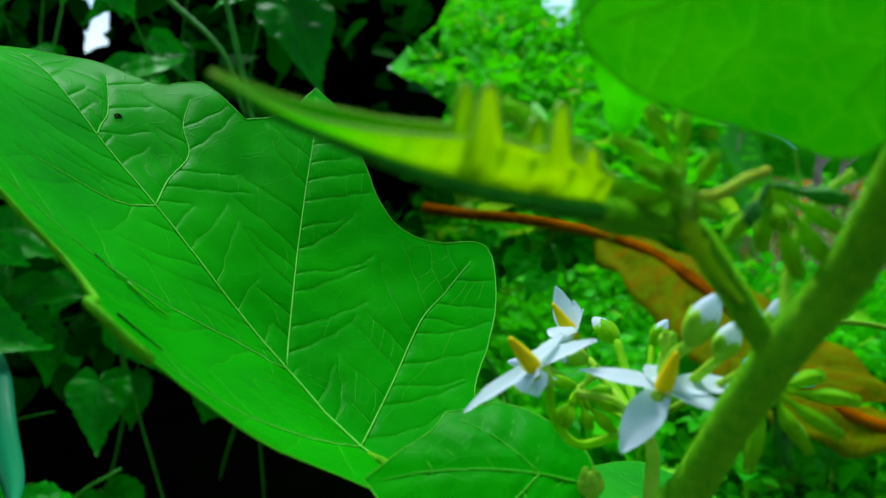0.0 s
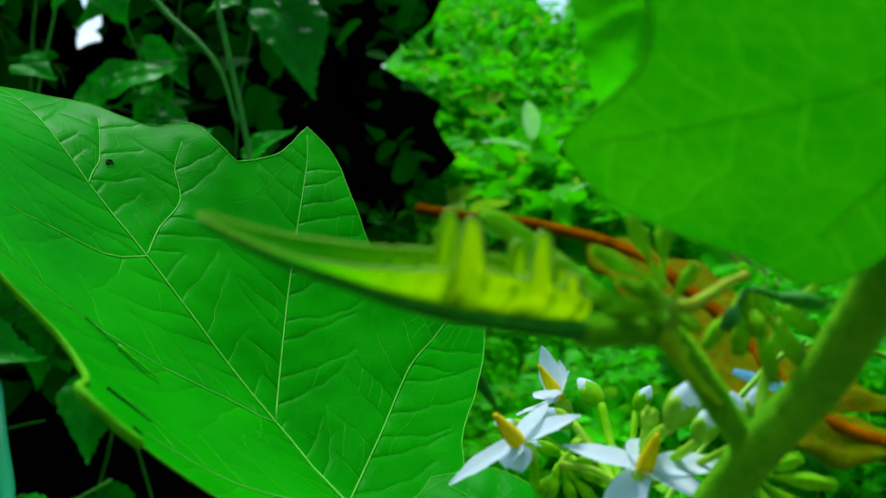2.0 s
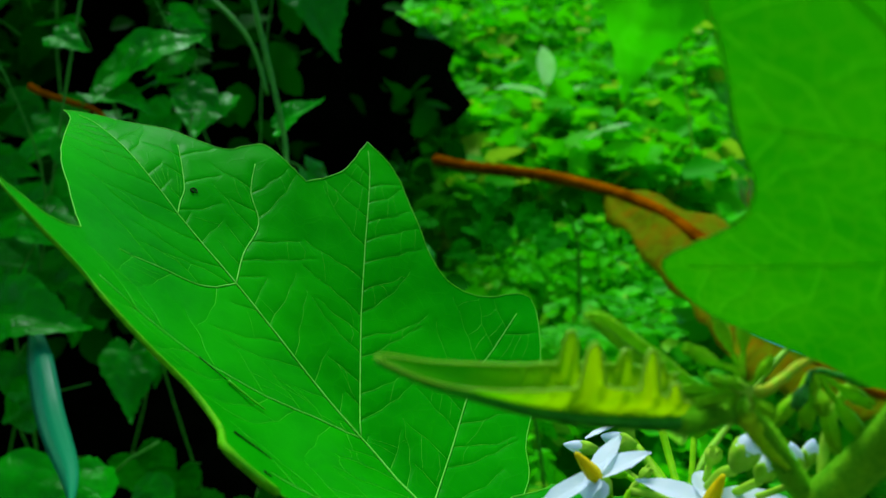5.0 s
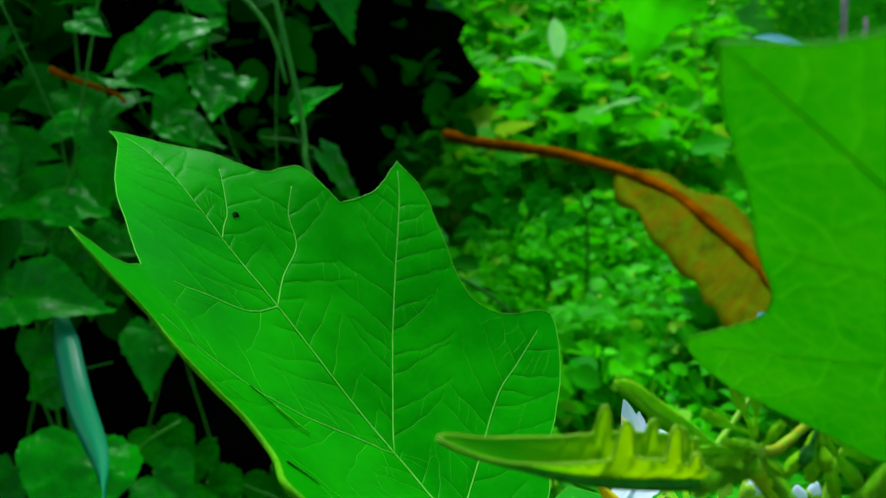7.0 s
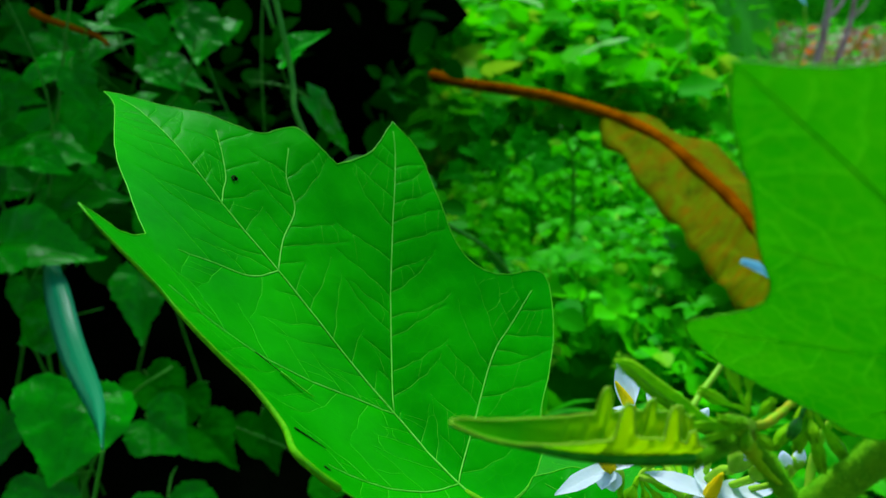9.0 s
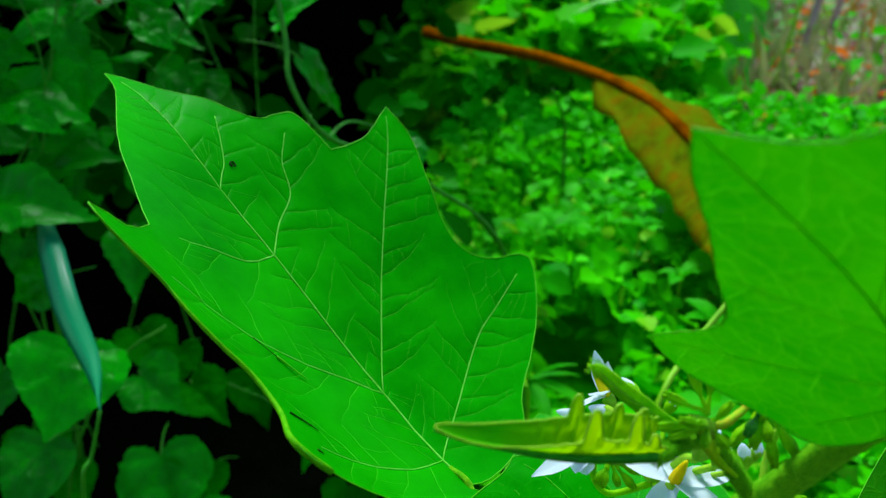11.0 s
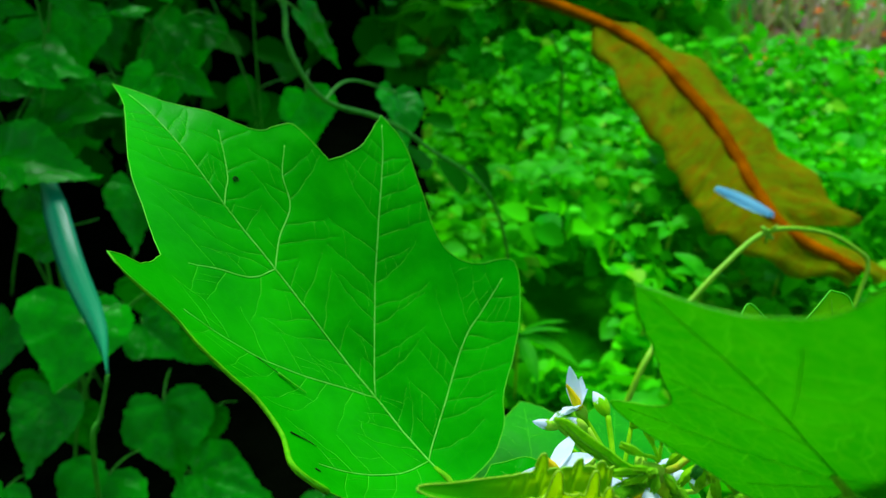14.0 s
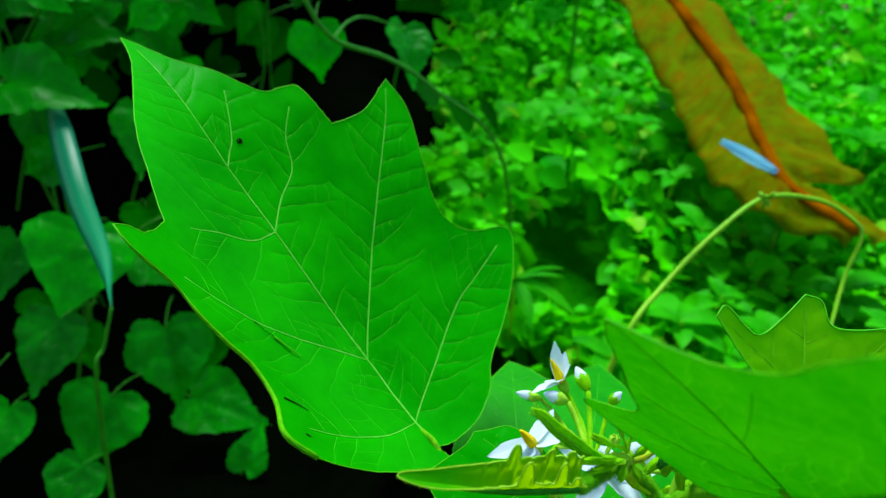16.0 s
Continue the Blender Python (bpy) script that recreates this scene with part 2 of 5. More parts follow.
def ground_material():
    k = Nodes("shaded_soil_moss_and_litter")
    co = k.add("ShaderNodeTexCoord").outputs["Object"]
    sep = k.add("ShaderNodeSeparateXYZ", {0: co})
    x, y = sep.outputs["X"], sep.outputs["Y"]
    n = k.add("ShaderNodeTexNoise", {"Vector": co, "Scale": 2.2, "Detail": 5.0}).outputs["Fac"]
    fine = k.add("ShaderNodeTexNoise", {"Vector": co, "Scale": 9.0, "Detail": 8.0, "Roughness": 0.7}).outputs["Fac"]
    grit = k.add("ShaderNodeTexNoise", {"Vector": co, "Scale": 60.0, "Detail": 6.0}).outputs["Fac"]

    def over(slope, start, soft, wide):
        # how far x lies past the line x = slope * y + start, with a ragged edge
        d = k.add("ShaderNodeMath", {0: y, 1: -slope, 2: x}, operation="MULTIPLY_ADD").outputs[0]
        d = k.add("ShaderNodeMath", {0: n, 1: wide, 2: d}, operation="MULTIPLY_ADD").outputs[0]
        return k.ramp(d, start + wide * 0.5, start + wide * 0.5 + soft)

    # near-black soil: shade beneath the plants is put into its colour
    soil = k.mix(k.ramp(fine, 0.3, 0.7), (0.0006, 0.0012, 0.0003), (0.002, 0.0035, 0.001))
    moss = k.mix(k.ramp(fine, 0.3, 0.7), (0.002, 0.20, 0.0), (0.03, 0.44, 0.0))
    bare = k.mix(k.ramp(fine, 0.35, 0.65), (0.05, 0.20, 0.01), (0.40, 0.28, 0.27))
    # moss begins further off, so nearer gaps stay black like shadows
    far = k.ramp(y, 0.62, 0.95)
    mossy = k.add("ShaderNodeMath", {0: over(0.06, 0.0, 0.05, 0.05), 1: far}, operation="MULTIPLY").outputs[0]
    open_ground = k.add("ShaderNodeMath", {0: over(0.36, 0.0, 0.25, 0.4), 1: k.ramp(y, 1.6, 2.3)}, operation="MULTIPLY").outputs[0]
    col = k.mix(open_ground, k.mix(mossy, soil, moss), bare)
    relief = k.add("ShaderNodeBump", {"Height": grit, "Strength": 0.8, "Distance": 0.01}).outputs[0]
    sh = k.add("ShaderNodeBsdfPrincipled", {"Base Color": col, "Roughness": 0.95, "Normal": relief, "Specular IOR Level": 0.0})
    k.tree.links.new(sh.outputs[0], k.out.inputs["Surface"])
    return k.mat


STRAW = island_leaf_material("withered_grass", (0.08, 0.22, 0.0), (0.44, 0.36, 0.18), rough=0.8, trans=0.4, rare=(0.60, 0.17, 0.02), spec=0.0, share=0.12)
PINK = plain_material("withered_stalk", (0.24, 0.12, 0.10), (0.52, 0.38, 0.40), 14, rough=0.9, bump=0.6, dist=0.004, spec=0.0)
GROUND = ground_material()
# greens lowered towards black, so part of the hedge's shade sits in the colour
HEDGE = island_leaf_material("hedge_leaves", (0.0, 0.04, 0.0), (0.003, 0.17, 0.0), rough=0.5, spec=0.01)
BANK = plain_material("mossy_bank", (0.002, 0.22, 0.0), (0.03, 0.46, 0.0), 6, rough=0.8, bump=0.8, dist=0.01, detail=8, spec=0.05)
COVER = island_leaf_material("ground_cover_leaves", (0.0, 0.30, 0.0), (0.08, 0.86, 0.0), rough=0.45, trans=0.35, rare=(0.20, 0.66, 0.01), spec=0.03)
FAR = island_leaf_material("far_shrub_leaves", (0.01, 0.44, 0.0), (0.09, 0.70, 0.0), rough=0.5, trans=0.5, rare=(0.26, 0.58, 0.01), spec=0.03, share=0.09)
LITTER = island_leaf_material("leaf_litter", (0.14, 0.06, 0.01), (0.44, 0.28, 0.26), rough=0.8, rare=(0.70, 0.16, 0.01), spec=0.02, share=0.16)


# ---- builders ----
def thing(name, place, label, category, group="", kind=""):
    ob = new(name)
    ob.location = place
    ob.empty_display_size = 0.01
    return tagged(ob, label, category, group, kind)


def mesh_of(name, bm, material, smooth=True):
    me = bpy.data.meshes.new(name)
    bm.to_mesh(me)
    bm.free()
    me.materials.append(material)
    if smooth:
        me.polygons.foreach_set("use_smooth", [True] * len(me.polygons))
    return me


def hang(ob, parent, m=None):
    """Puts ob under parent; m is its pose in the world (under a thing) or in the part's own space."""
    ob.parent = parent
    if parent.type == "EMPTY":
        ob.matrix_parent_inverse = Matrix.Translation(-parent.location)
    if m is not None:
        ob.matrix_basis = m
    return ob


def part(name, bm, material, parent, label="", m=None):
    me = bm if isinstance(bm, bpy.types.Mesh) else mesh_of(name, bm, material)
    return tagged(hang(new(name, me), parent, m), label)


def smooth_line(points, steps=8):
    """A Catmull-Rom curve through the points."""
    p = [np.array(q, float) for q in points]
    if len(p) < 3:
        return [p[0] + (p[1] - p[0]) * i / steps for i in range(steps + 1)]
    p = [2 * p[0] - p[1], *p, 2 * p[-1] - p[-2]]
    out = []
    for a, b, c, d in zip(p, p[1:], p[2:], p[3:]):
        for i in range(steps):
            t = i / steps
            out.append(0.5 * (2 * b + (c - a) * t + (2 * a - 5 * b + 4 * c - d) * t * t + (3 * b - a - 3 * c + d) * t ** 3))
    return out + [p[-2]]


def tube(bm, points, radii, sides=8, lumps=0.0, flat=1.0):
    """A tapering tube along points; radii may be a list or (first, last)."""
    pts = [Vector(p) for p in points]
    n = len(pts)
    if len(radii) == 2 and n != 2:
        radii = [radii[0] + (radii[1] - radii[0]) * i / (n - 1) for i in range(n)]
    way = (pts[1] - pts[0]).normalized()
    side = way.orthogonal().normalized()
    rings = []
    for i, p in enumerate(pts):
        way = (pts[min(i + 1, n - 1)] - pts[max(i - 1, 0)]).normalized()
        side = (side - way * side.dot(way)).normalized()
        up = way.cross(side)
        r = radii[i]
        ring = []
        for j in range(sides):
            a = math.tau * j / sides
            rr = r * (1 + lumps * noise.noise(p * 900 + Vector((j * 1.7, 0, 0))))
            ring.append(bm.verts.new(p + side * math.cos(a) * rr + up * math.sin(a) * rr * flat))
        rings.append(ring)
    for a, b in zip(rings, rings[1:]):
        for j in range(sides):
            bm.faces.new((a[j], a[(j + 1) % sides], b[(j + 1) % sides], b[j]))
    bm.faces.new(rings[0][::-1])
    bm.faces.new(rings[-1])
    return bm


def lathe(bm, profile, sides=14, m=Matrix(), wave=0.0, waves=5, rim=0.0):
    """Turns (radius, height) pairs round the z axis; wave makes ribs."""
    rings = []
    for n, (r, h) in enumerate(profile):
        ring = []
        for j in range(sides):
            a = math.tau * j / sides
            rr = r * (1 + wave * math.cos(waves * a))
            up = rim * math.cos(waves * a) * (n / (len(profile) - 1)) ** 3
            ring.append(bm.verts.new(m @ Vector((rr * math.cos(a), rr * math.sin(a), h + up))))
        rings.append(ring)
    for a, b in zip(rings, rings[1:]):
        for j in range(sides):
            bm.faces.new((a[j], a[(j + 1) % sides], b[(j + 1) % sides], b[j]))
    bm.faces.new(rings[0][::-1])
    bm.faces.new(rings[-1])
    return bm


def inside(poly, pts):
    """Which of pts lie in the closed outline poly."""
    x, y = pts[:, 0], pts[:, 1]
    res = np.zeros(len(pts), bool)
    for (x1, y1), (x2, y2) in zip(poly, np.roll(poly, -1, axis=0)):
        if y1 != y2:
            res ^= ((y1 > y) != (y2 > y)) & (x < (x2 - x1) * (y - y1) / (y2 - y1) + x1)
    return res


def near_lines(pts, lines, cap=None):
    """The distance from each of pts to the nearest of the lines; with cap, 9 for all that lies further off."""
    best = np.full(len(pts), 1e9 if cap is None else 9.0)
    for line in lines:
        line = np.array(line)
        if cap is not None:
            lo, hi = line.min(0) - cap, line.max(0) + cap
            pick = np.flatnonzero(((pts > lo) & (pts < hi)).all(1))
            if len(pick):
                best[pick] = np.minimum(best[pick], near_lines(pts[pick], [line]))
            continue
        for a, b in zip(line, line[1:]):
            d = b - a
            t = np.clip(((pts - a) @ d) / max(d @ d, 1e-12), 0, 1)
            best = np.minimum(best, np.hypot(*(pts - a - t[:, None] * d).T))
    return best


def side_veins(primary, outline, spacing, reach, rng, skip=0.06, slope=58, zigzag=1.0):
    """Side veins that leave each primary vein on both sides, bend towards its tip and run, more or less zigzag, to the rim or half-way to the next vein; and the fine links between neighbours."""
    made, links, taken = [], [], np.full((1, 2), 1e6)
    for n, line in enumerate(primary):
        line = np.array(line)
        rest = [q for m, q in enumerate(primary) if m != n]
        run = np.concatenate([[0], np.cumsum(np.hypot(*np.diff(line, axis=0).T))])
        for hand in (1, -1):
            s, before = run[-1] * skip + (spacing * 0.5 if hand < 0 else 0.0), None
            while s < run[-1] * 0.94:
                p = np.array([np.interp(s, run, line[:, 0]), np.interp(s, run, line[:, 1])])
                q = np.array([np.interp(min(s + 1, run[-1]), run, line[:, 0]), np.interp(min(s + 1, run[-1]), run, line[:, 1])])
                a = math.atan2(*(q - p)[::-1]) + hand * radians(slope + rng.uniform(-5, 5))
                pts, kink, turn = [p], rng.uniform(4.0, 8.0), rng.choice((-1, 1))
                for i in range(int(reach / 1.2)):
                    a -= hand * (0.006 + 0.020 * (1 - zigzag))
                    if i * 1.2 > kink:
                        kink += rng.uniform(2.8, 5.5)
                        a += turn * rng.uniform(0.3, 0.75) * zigzag
                        turn = -turn
                    nxt = pts[-1] + 1.2 * np.array([math.cos(a), math.sin(a)])
                    if not inside(outline, nxt[None])[0] or (i > 1 and near_lines(nxt[None], rest)[0] < near_lines(nxt[None], [line])[0] * 0.75):
                        break
                    pts.append(nxt)
                    if i > 2 and np.hypot(*(taken - nxt).T).min() < 1.3:
                        break
                if len(pts) > 3:
                    made.append(pts)
                    if before is not None:
                        for f, g in ((0.30, 0.22), (0.52, 0.46), (0.74, 0.66), (0.98, 0.86)):
                            b, c = np.array(pts[int(f * (len(pts) - 1))]), np.array(before[int(g * (len(before) - 1))])
                            if 1.5 < np.hypot(*(b - c)) < spacing * 1.25 and rng.random() < 0.25 + 0.4 * zigzag:
                                mid = 0.5 * (b + c) + np.array([rng.uniform(-0.9, 0.9), rng.uniform(-0.9, 0.9)])
                                links.append([b + (mid - b) * f for f in (0, 0.33, 0.67)] + [mid + (c - mid) * f for f in (0, 0.33, 0.67, 1)])
                    before = pts
                    taken = np.vstack([taken, pts[2:]])
                s += spacing * rng.uniform(0.65, 1.35)
    return made, links


class Sheet:
    """A leaf's own space: u along it, v across, in millimetres, and its bent surface in the world."""

    def __init__(self, origin, along, across, bend, flip=False):
        self.o = np.array(origin)
        self.e1 = np.array(along) / np.linalg.norm(along)
        e2 = np.array(across) - self.e1 * (np.array(across) @ self.e1)
        self.e2 = e2 / np.linalg.norm(e2)
        self.n = np.cross(self.e1, self.e2) * (-1 if flip else 1)
        self.bend = bend

    def at(self, uv, lift=0.0):
        uv = np.atleast_2d(np.array(uv, float))
        w = self.bend(uv[:, 0], uv[:, 1]) + lift
        return self.o + 0.001 * (uv[:, :1] * self.e1 + uv[:, 1:2] * self.e2 + w[:, None] * self.n)


def outline_of(segments, steps=6, ragged=0.0, rng=None):
    """A closed outline from smooth stretches that meet in sharp corners."""
    pts = []
    for seg in segments:
        pts += smooth_line(seg, steps)[:-1]
    pts = np.array(pts)
    if ragged:
        pts = pts + np.array([[rng.uniform(-ragged, ragged), rng.uniform(-ragged, ragged)] for _ in pts])
    return pts


def blade_mesh(name, sheet, outline, step, material, relief=None, hole=None, lines=(), pale=None):
    """The leaf's blade as a fine sheet inside its outline; relief(points) adds height in millimetres."""
    from mathutils.geometry import delaunay_2d_cdt
    lo, hi = outline.min(0), outline.max(0)
    gu, gv = np.meshgrid(np.arange(lo[0], hi[0], step), np.arange(lo[1], hi[1], step * 0.87))
    gu = gu + (np.arange(len(gu)) % 2)[:, None] * step * 0.5
    grid = np.stack([gu.ravel(), gv.ravel()], 1)
    grid = grid[inside(outline, grid)]
    grid = grid[near_lines(grid, [np.vstack([outline, outline[:1]])]) > step * 0.45]
    if lines:
        extra = []
        for line in lines:
            line = np.array(line)
            run = np.concatenate([[0], np.cumsum(np.hypot(*np.diff(line, axis=0).T))])
            s = np.arange(0.3, run[-1], 0.55)
            p = np.stack([np.interp(s, run, line[:, 0]), np.interp(s, run, line[:, 1])], 1)
            q = np.stack([np.interp(s + 0.2, run, line[:, 0]), np.interp(s + 0.2, run, line[:, 1])], 1) - p
            q = q / np.maximum(np.hypot(*q.T), 1e-6)[:, None] @ np.array([[0, 1], [-1, 0]])
            extra += [p, p + 0.24 * q, p - 0.24 * q, p + 0.55 * q, p - 0.55 * q]
        extra = np.vstack(extra)
        extra = extra[inside(outline, extra)]
        extra = extra[near_lines(extra, [np.vstack([outline, outline[:1]])]) > 0.4]
        grid = np.vstack([grid[near_lines(grid, lines, 1.5) > 0.8], extra])
    verts = [Vector(p) for p in outline] + [Vector(p) for p in grid]
    n = len(outline)
    vs, _, fs, *_ = delaunay_2d_cdt(verts, [(i, (i + 1) % n) for i in range(n)], [list(range(n))], 1, 1e-3 if lines else 1e-5)
    uv = np.array([(v.x, v.y) for v in vs])
    if hole:
        mid = np.array([uv[list(f)].mean(0) for f in fs])
        fs = [f for f, c in zip(fs, mid) if np.hypot(*(c - hole[:2])) > hole[2]]
    xyz = sheet.at(uv, relief(uv) if relief else 0.0)
    me = bpy.data.meshes.new(name)
    me.from_pydata([tuple(p) for p in xyz], [], [tuple(f) for f in fs])
    layer = me.uv_layers.new(name="leaf")
    loops = np.zeros(len(me.loops), int)
    me.loops.foreach_get("vertex_index", loops)
    layer.data.foreach_set("uv", (uv[loops] * 0.001).ravel())
    me.polygons.foreach_set("use_smooth", [True] * len(me.polygons))
    me.materials.append(material)
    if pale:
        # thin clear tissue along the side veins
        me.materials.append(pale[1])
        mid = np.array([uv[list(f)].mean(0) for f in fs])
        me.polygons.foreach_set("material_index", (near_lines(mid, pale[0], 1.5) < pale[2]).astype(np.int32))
    return me


def thicken(ob, thickness):
    mod = ob.modifiers.new("thickness", "SOLIDIFY")
    mod.thickness, mod.offset = thickness, 0.0
    return ob


def build_leaf(owner, name, label, sheet, segments, primary, material, step=1.6, spacing=9.0, reach=45, rib=0.55, rim=0.22, seed=1, ragged=0.0, groove=0.5, hole=None, puff=0.35, lift=0.0, vein=None, fine=0.14, crisp=False, slope=58, wave=0.0, main_vein=None, net=0.0, pale=None, zigzag=1.0):
    """A leaf with blade, midrib, main veins, side veins, their fine links and a margin painted paler as if edge-lit,
    under its plant.
    """
    rng = random.Random(seed)
    outline = outline_of(segments, ragged=ragged, rng=rng)
    main = [np.array(smooth_line(p, 6)) for p in primary]
    side, links = side_veins(main, outline, spacing, reach, rng, slope=slope, zigzag=zigzag)

    def relief(uv):
        d1, d2 = near_lines(uv, main, 5), near_lines(uv, side, 4)
        cut = 0.34 if crisp else 0.55
        d = np.minimum(d1, d2)
        # side veins are sunk deepest where they leave the main veins
        deep = groove * (0.45 + 0.75 * np.exp(-d1 / 4.0))
        wob = np.array([noise.noise(Vector((u * 0.16, v * 0.16, seed))) + 0.5 * noise.noise(Vector((u * 0.05, v * 0.05, seed + 9))) for u, v in uv])
        swell = np.array([noise.noise(Vector((u * 0.035, v * 0.035, seed + 4))) + 0.35 * noise.noise(Vector((u * 0.11, v * 0.11, seed + 5))) for u, v in uv]) if wave else 0.0
        return wave * swell + puff * (1 - np.exp(-(d / 1.6) ** 2)) - groove * np.exp(-(d1 / 1.0) ** 2) - deep * np.exp(-(d2 / cut) ** 2) + 0.4 * puff * wob

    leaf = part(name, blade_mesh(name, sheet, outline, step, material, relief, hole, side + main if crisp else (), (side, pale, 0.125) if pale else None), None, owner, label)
    for n, line in enumerate(main):
        bm = bmesh.new()
        tube(bm, sheet.at(line, relief(np.array(line)) + 0.12 + lift), (rib * 0.001 * (1.0 if n == 0 else 0.35 if pale else 0.6), 0.00010), 6)
        part("midrib" if n == 0 else "vein", bm, VEIN_FAINT if pale and n else main_vein or vein or VEIN, leaf)
    for line in side if not pale else ():
        bm = bmesh.new()
        tube(bm, sheet.at(line, relief(np.array(line)) + 0.03 + lift * 0.3), (fine * 0.001, fine * 0.0002), 4)
        part("side_vein", bm, vein or VEIN_FINE, leaf)
    if net and links:
        bm = bmesh.new()
        for line in links:
            tube(bm, sheet.at(line, relief(np.array(line)) + 0.03), (net * 0.001, net * 0.001), 4)
        tagged(part("vein_net", bm, vein or VEIN_FINE, leaf), kind="stuff")
    bm = bmesh.new()
    tube(bm, sheet.at(np.vstack([outline, outline[:1]]), relief(np.vstack([outline, outline[:1]]))), (rim * 0.001, rim * 0.001), 5)
    part("margin", bm, RIM, leaf)
    return leaf


# ---- ground and far things ----
def leaf_cloud(name, rng, count, place, size, lean, material, fold=0.25, slim=0.62):
    """Many small folded leaves in one mesh. place(rng) gives a point, size(rng) a length, lean how far they tip from the level."""
    verts, faces = [], []
    shape = ((0, 0, 0), (0.12, 0.22, 1), (0.34, 0.36, 1), (0.62, 0.32, 1), (0.86, 0.15, 1), (1, 0, 0.15), (0.86, -0.15, 1), (0.62, -0.32, 1), (0.34, -0.36, 1), (0.12, -0.22, 1))
    for _ in range(count):
        p = place(rng)
        if p is None:
            continue
        s = size(rng)
        turn = Euler((rng.gauss(0, lean), rng.gauss(0.25, lean), rng.uniform(0, math.tau))).to_matrix()
        b = len(verts)
        for x, y, f in shape:
            q = turn @ Vector((x * s, y * s * slim / 0.62, f * fold * abs(y) * s - 0.25 * s * x * x))
            verts.append((p[0] + q.x, p[1] + q.y, p[2] + q.z))
        faces += [(b, b + 5, b + 4, b + 3, b + 2, b + 1), (b, b + 9, b + 8, b + 7, b + 6, b + 5)]
    me = bpy.data.meshes.new(name)
    me.from_pydata(verts, [], faces)
    me.polygons.foreach_set("use_smooth", [True] * len(me.polygons))
    me.materials.append(material)
    return new(name, me)


def ground_sheet():
    bm = bmesh.new()
    edges = [-80, -20, -6, -3, *[-2 + 0.1 * i for i in range(61)], 6, 12, 30, 80]
    rows = []
    for y in edges:
        rows.append([bm.verts.new((x, y, 0.012 * noise.noise(Vector((x * 3, y * 3, 0))) - 0.005 if abs(x) < 6 and abs(y) < 6 else 0)) for x in edges])
    for a, b in zip(rows, rows[1:]):
        for i in range(len(edges) - 1):
            bm.faces.new((a[i], a[i + 1], b[i + 1], b[i]))
    me = mesh_of("ground", bm, GROUND)
    return tagged(new("ground", me), "soil blackened for the shade under plants, turning to pinkish litter-strewn ground", "ground", kind="structure")


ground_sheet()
rng = random.Random(4)


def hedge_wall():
    """A near-black sheet for the shade inside the hedge, with two small gaps to the sky."""
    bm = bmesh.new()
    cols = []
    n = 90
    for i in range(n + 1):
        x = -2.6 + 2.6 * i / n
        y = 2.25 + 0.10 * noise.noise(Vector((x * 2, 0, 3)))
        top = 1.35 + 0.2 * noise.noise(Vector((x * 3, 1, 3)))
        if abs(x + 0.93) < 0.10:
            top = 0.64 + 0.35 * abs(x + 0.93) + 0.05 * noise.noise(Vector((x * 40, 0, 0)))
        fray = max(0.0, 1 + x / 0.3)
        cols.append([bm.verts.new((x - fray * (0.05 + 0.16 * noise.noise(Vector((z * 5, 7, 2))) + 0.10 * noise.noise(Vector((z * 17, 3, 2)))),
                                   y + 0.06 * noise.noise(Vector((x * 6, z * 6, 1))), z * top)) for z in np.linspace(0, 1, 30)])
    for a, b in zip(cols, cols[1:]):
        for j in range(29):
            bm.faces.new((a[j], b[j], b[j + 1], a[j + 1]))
    ob = new("hedge_interior", mesh_of("hedge_interior", bm, SHADE_BLACK))
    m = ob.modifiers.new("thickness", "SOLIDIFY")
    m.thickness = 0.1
    return tagged(ob, "near-black sheet that stands in for the shade inside a dense hedge", "hedge", kind="stuff")


hedge_wall()


def hedge_place(r):
    y, z = r.uniform(0.85, 2.2), r.uniform(0.14, 1.1)
    x = r.uniform(-2.4, -0.03 + 0.16 * noise.noise(Vector((y * 2, z * 3, 11))))
    if noise.noise(Vector((x * 3.1, y * 3.1, z * 3.1))) < 0.05:
        return None
    if -0.17 < x / y < -0.02 and z < 0.62 and r.random() < (0.93 if x / y < -0.085 else 0.45):
        return None
    if abs(x / y + 0.413) < 0.03 and 0.07 < (z - 0.45) / y < 0.15 and r.random() < 0.93:
        return None
    return x, y, z


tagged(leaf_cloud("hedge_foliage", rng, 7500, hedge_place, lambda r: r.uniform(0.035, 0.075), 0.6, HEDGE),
       "hedge foliage with deep shade put into its dark green", "hedge", kind="stuff")


# leaves above the view, added to block light and darken the hedge
def shade_canopy_place(r):
    x, y = r.uniform(-2.6, -0.48), r.uniform(0.78, 2.4)
    return x, y, 0.95 + 0.25 * r.random() + 0.15 * (y - 0.5)


tagged(leaf_cloud("hedge_canopy", rng, 5200, shade_canopy_place, lambda r: r.uniform(0.06, 0.10), 0.35, HEDGE),
       "unseen overhead leaf cover, added to shade the hedge below", "hedge", kind="stuff")


def cover_height(x, y):
    return 0.05 + 0.09 * max(0.0, noise.noise(Vector((x * 2.5, y * 2.5, 7))) + 0.45) + 0.03 * y * (x > 0.1)


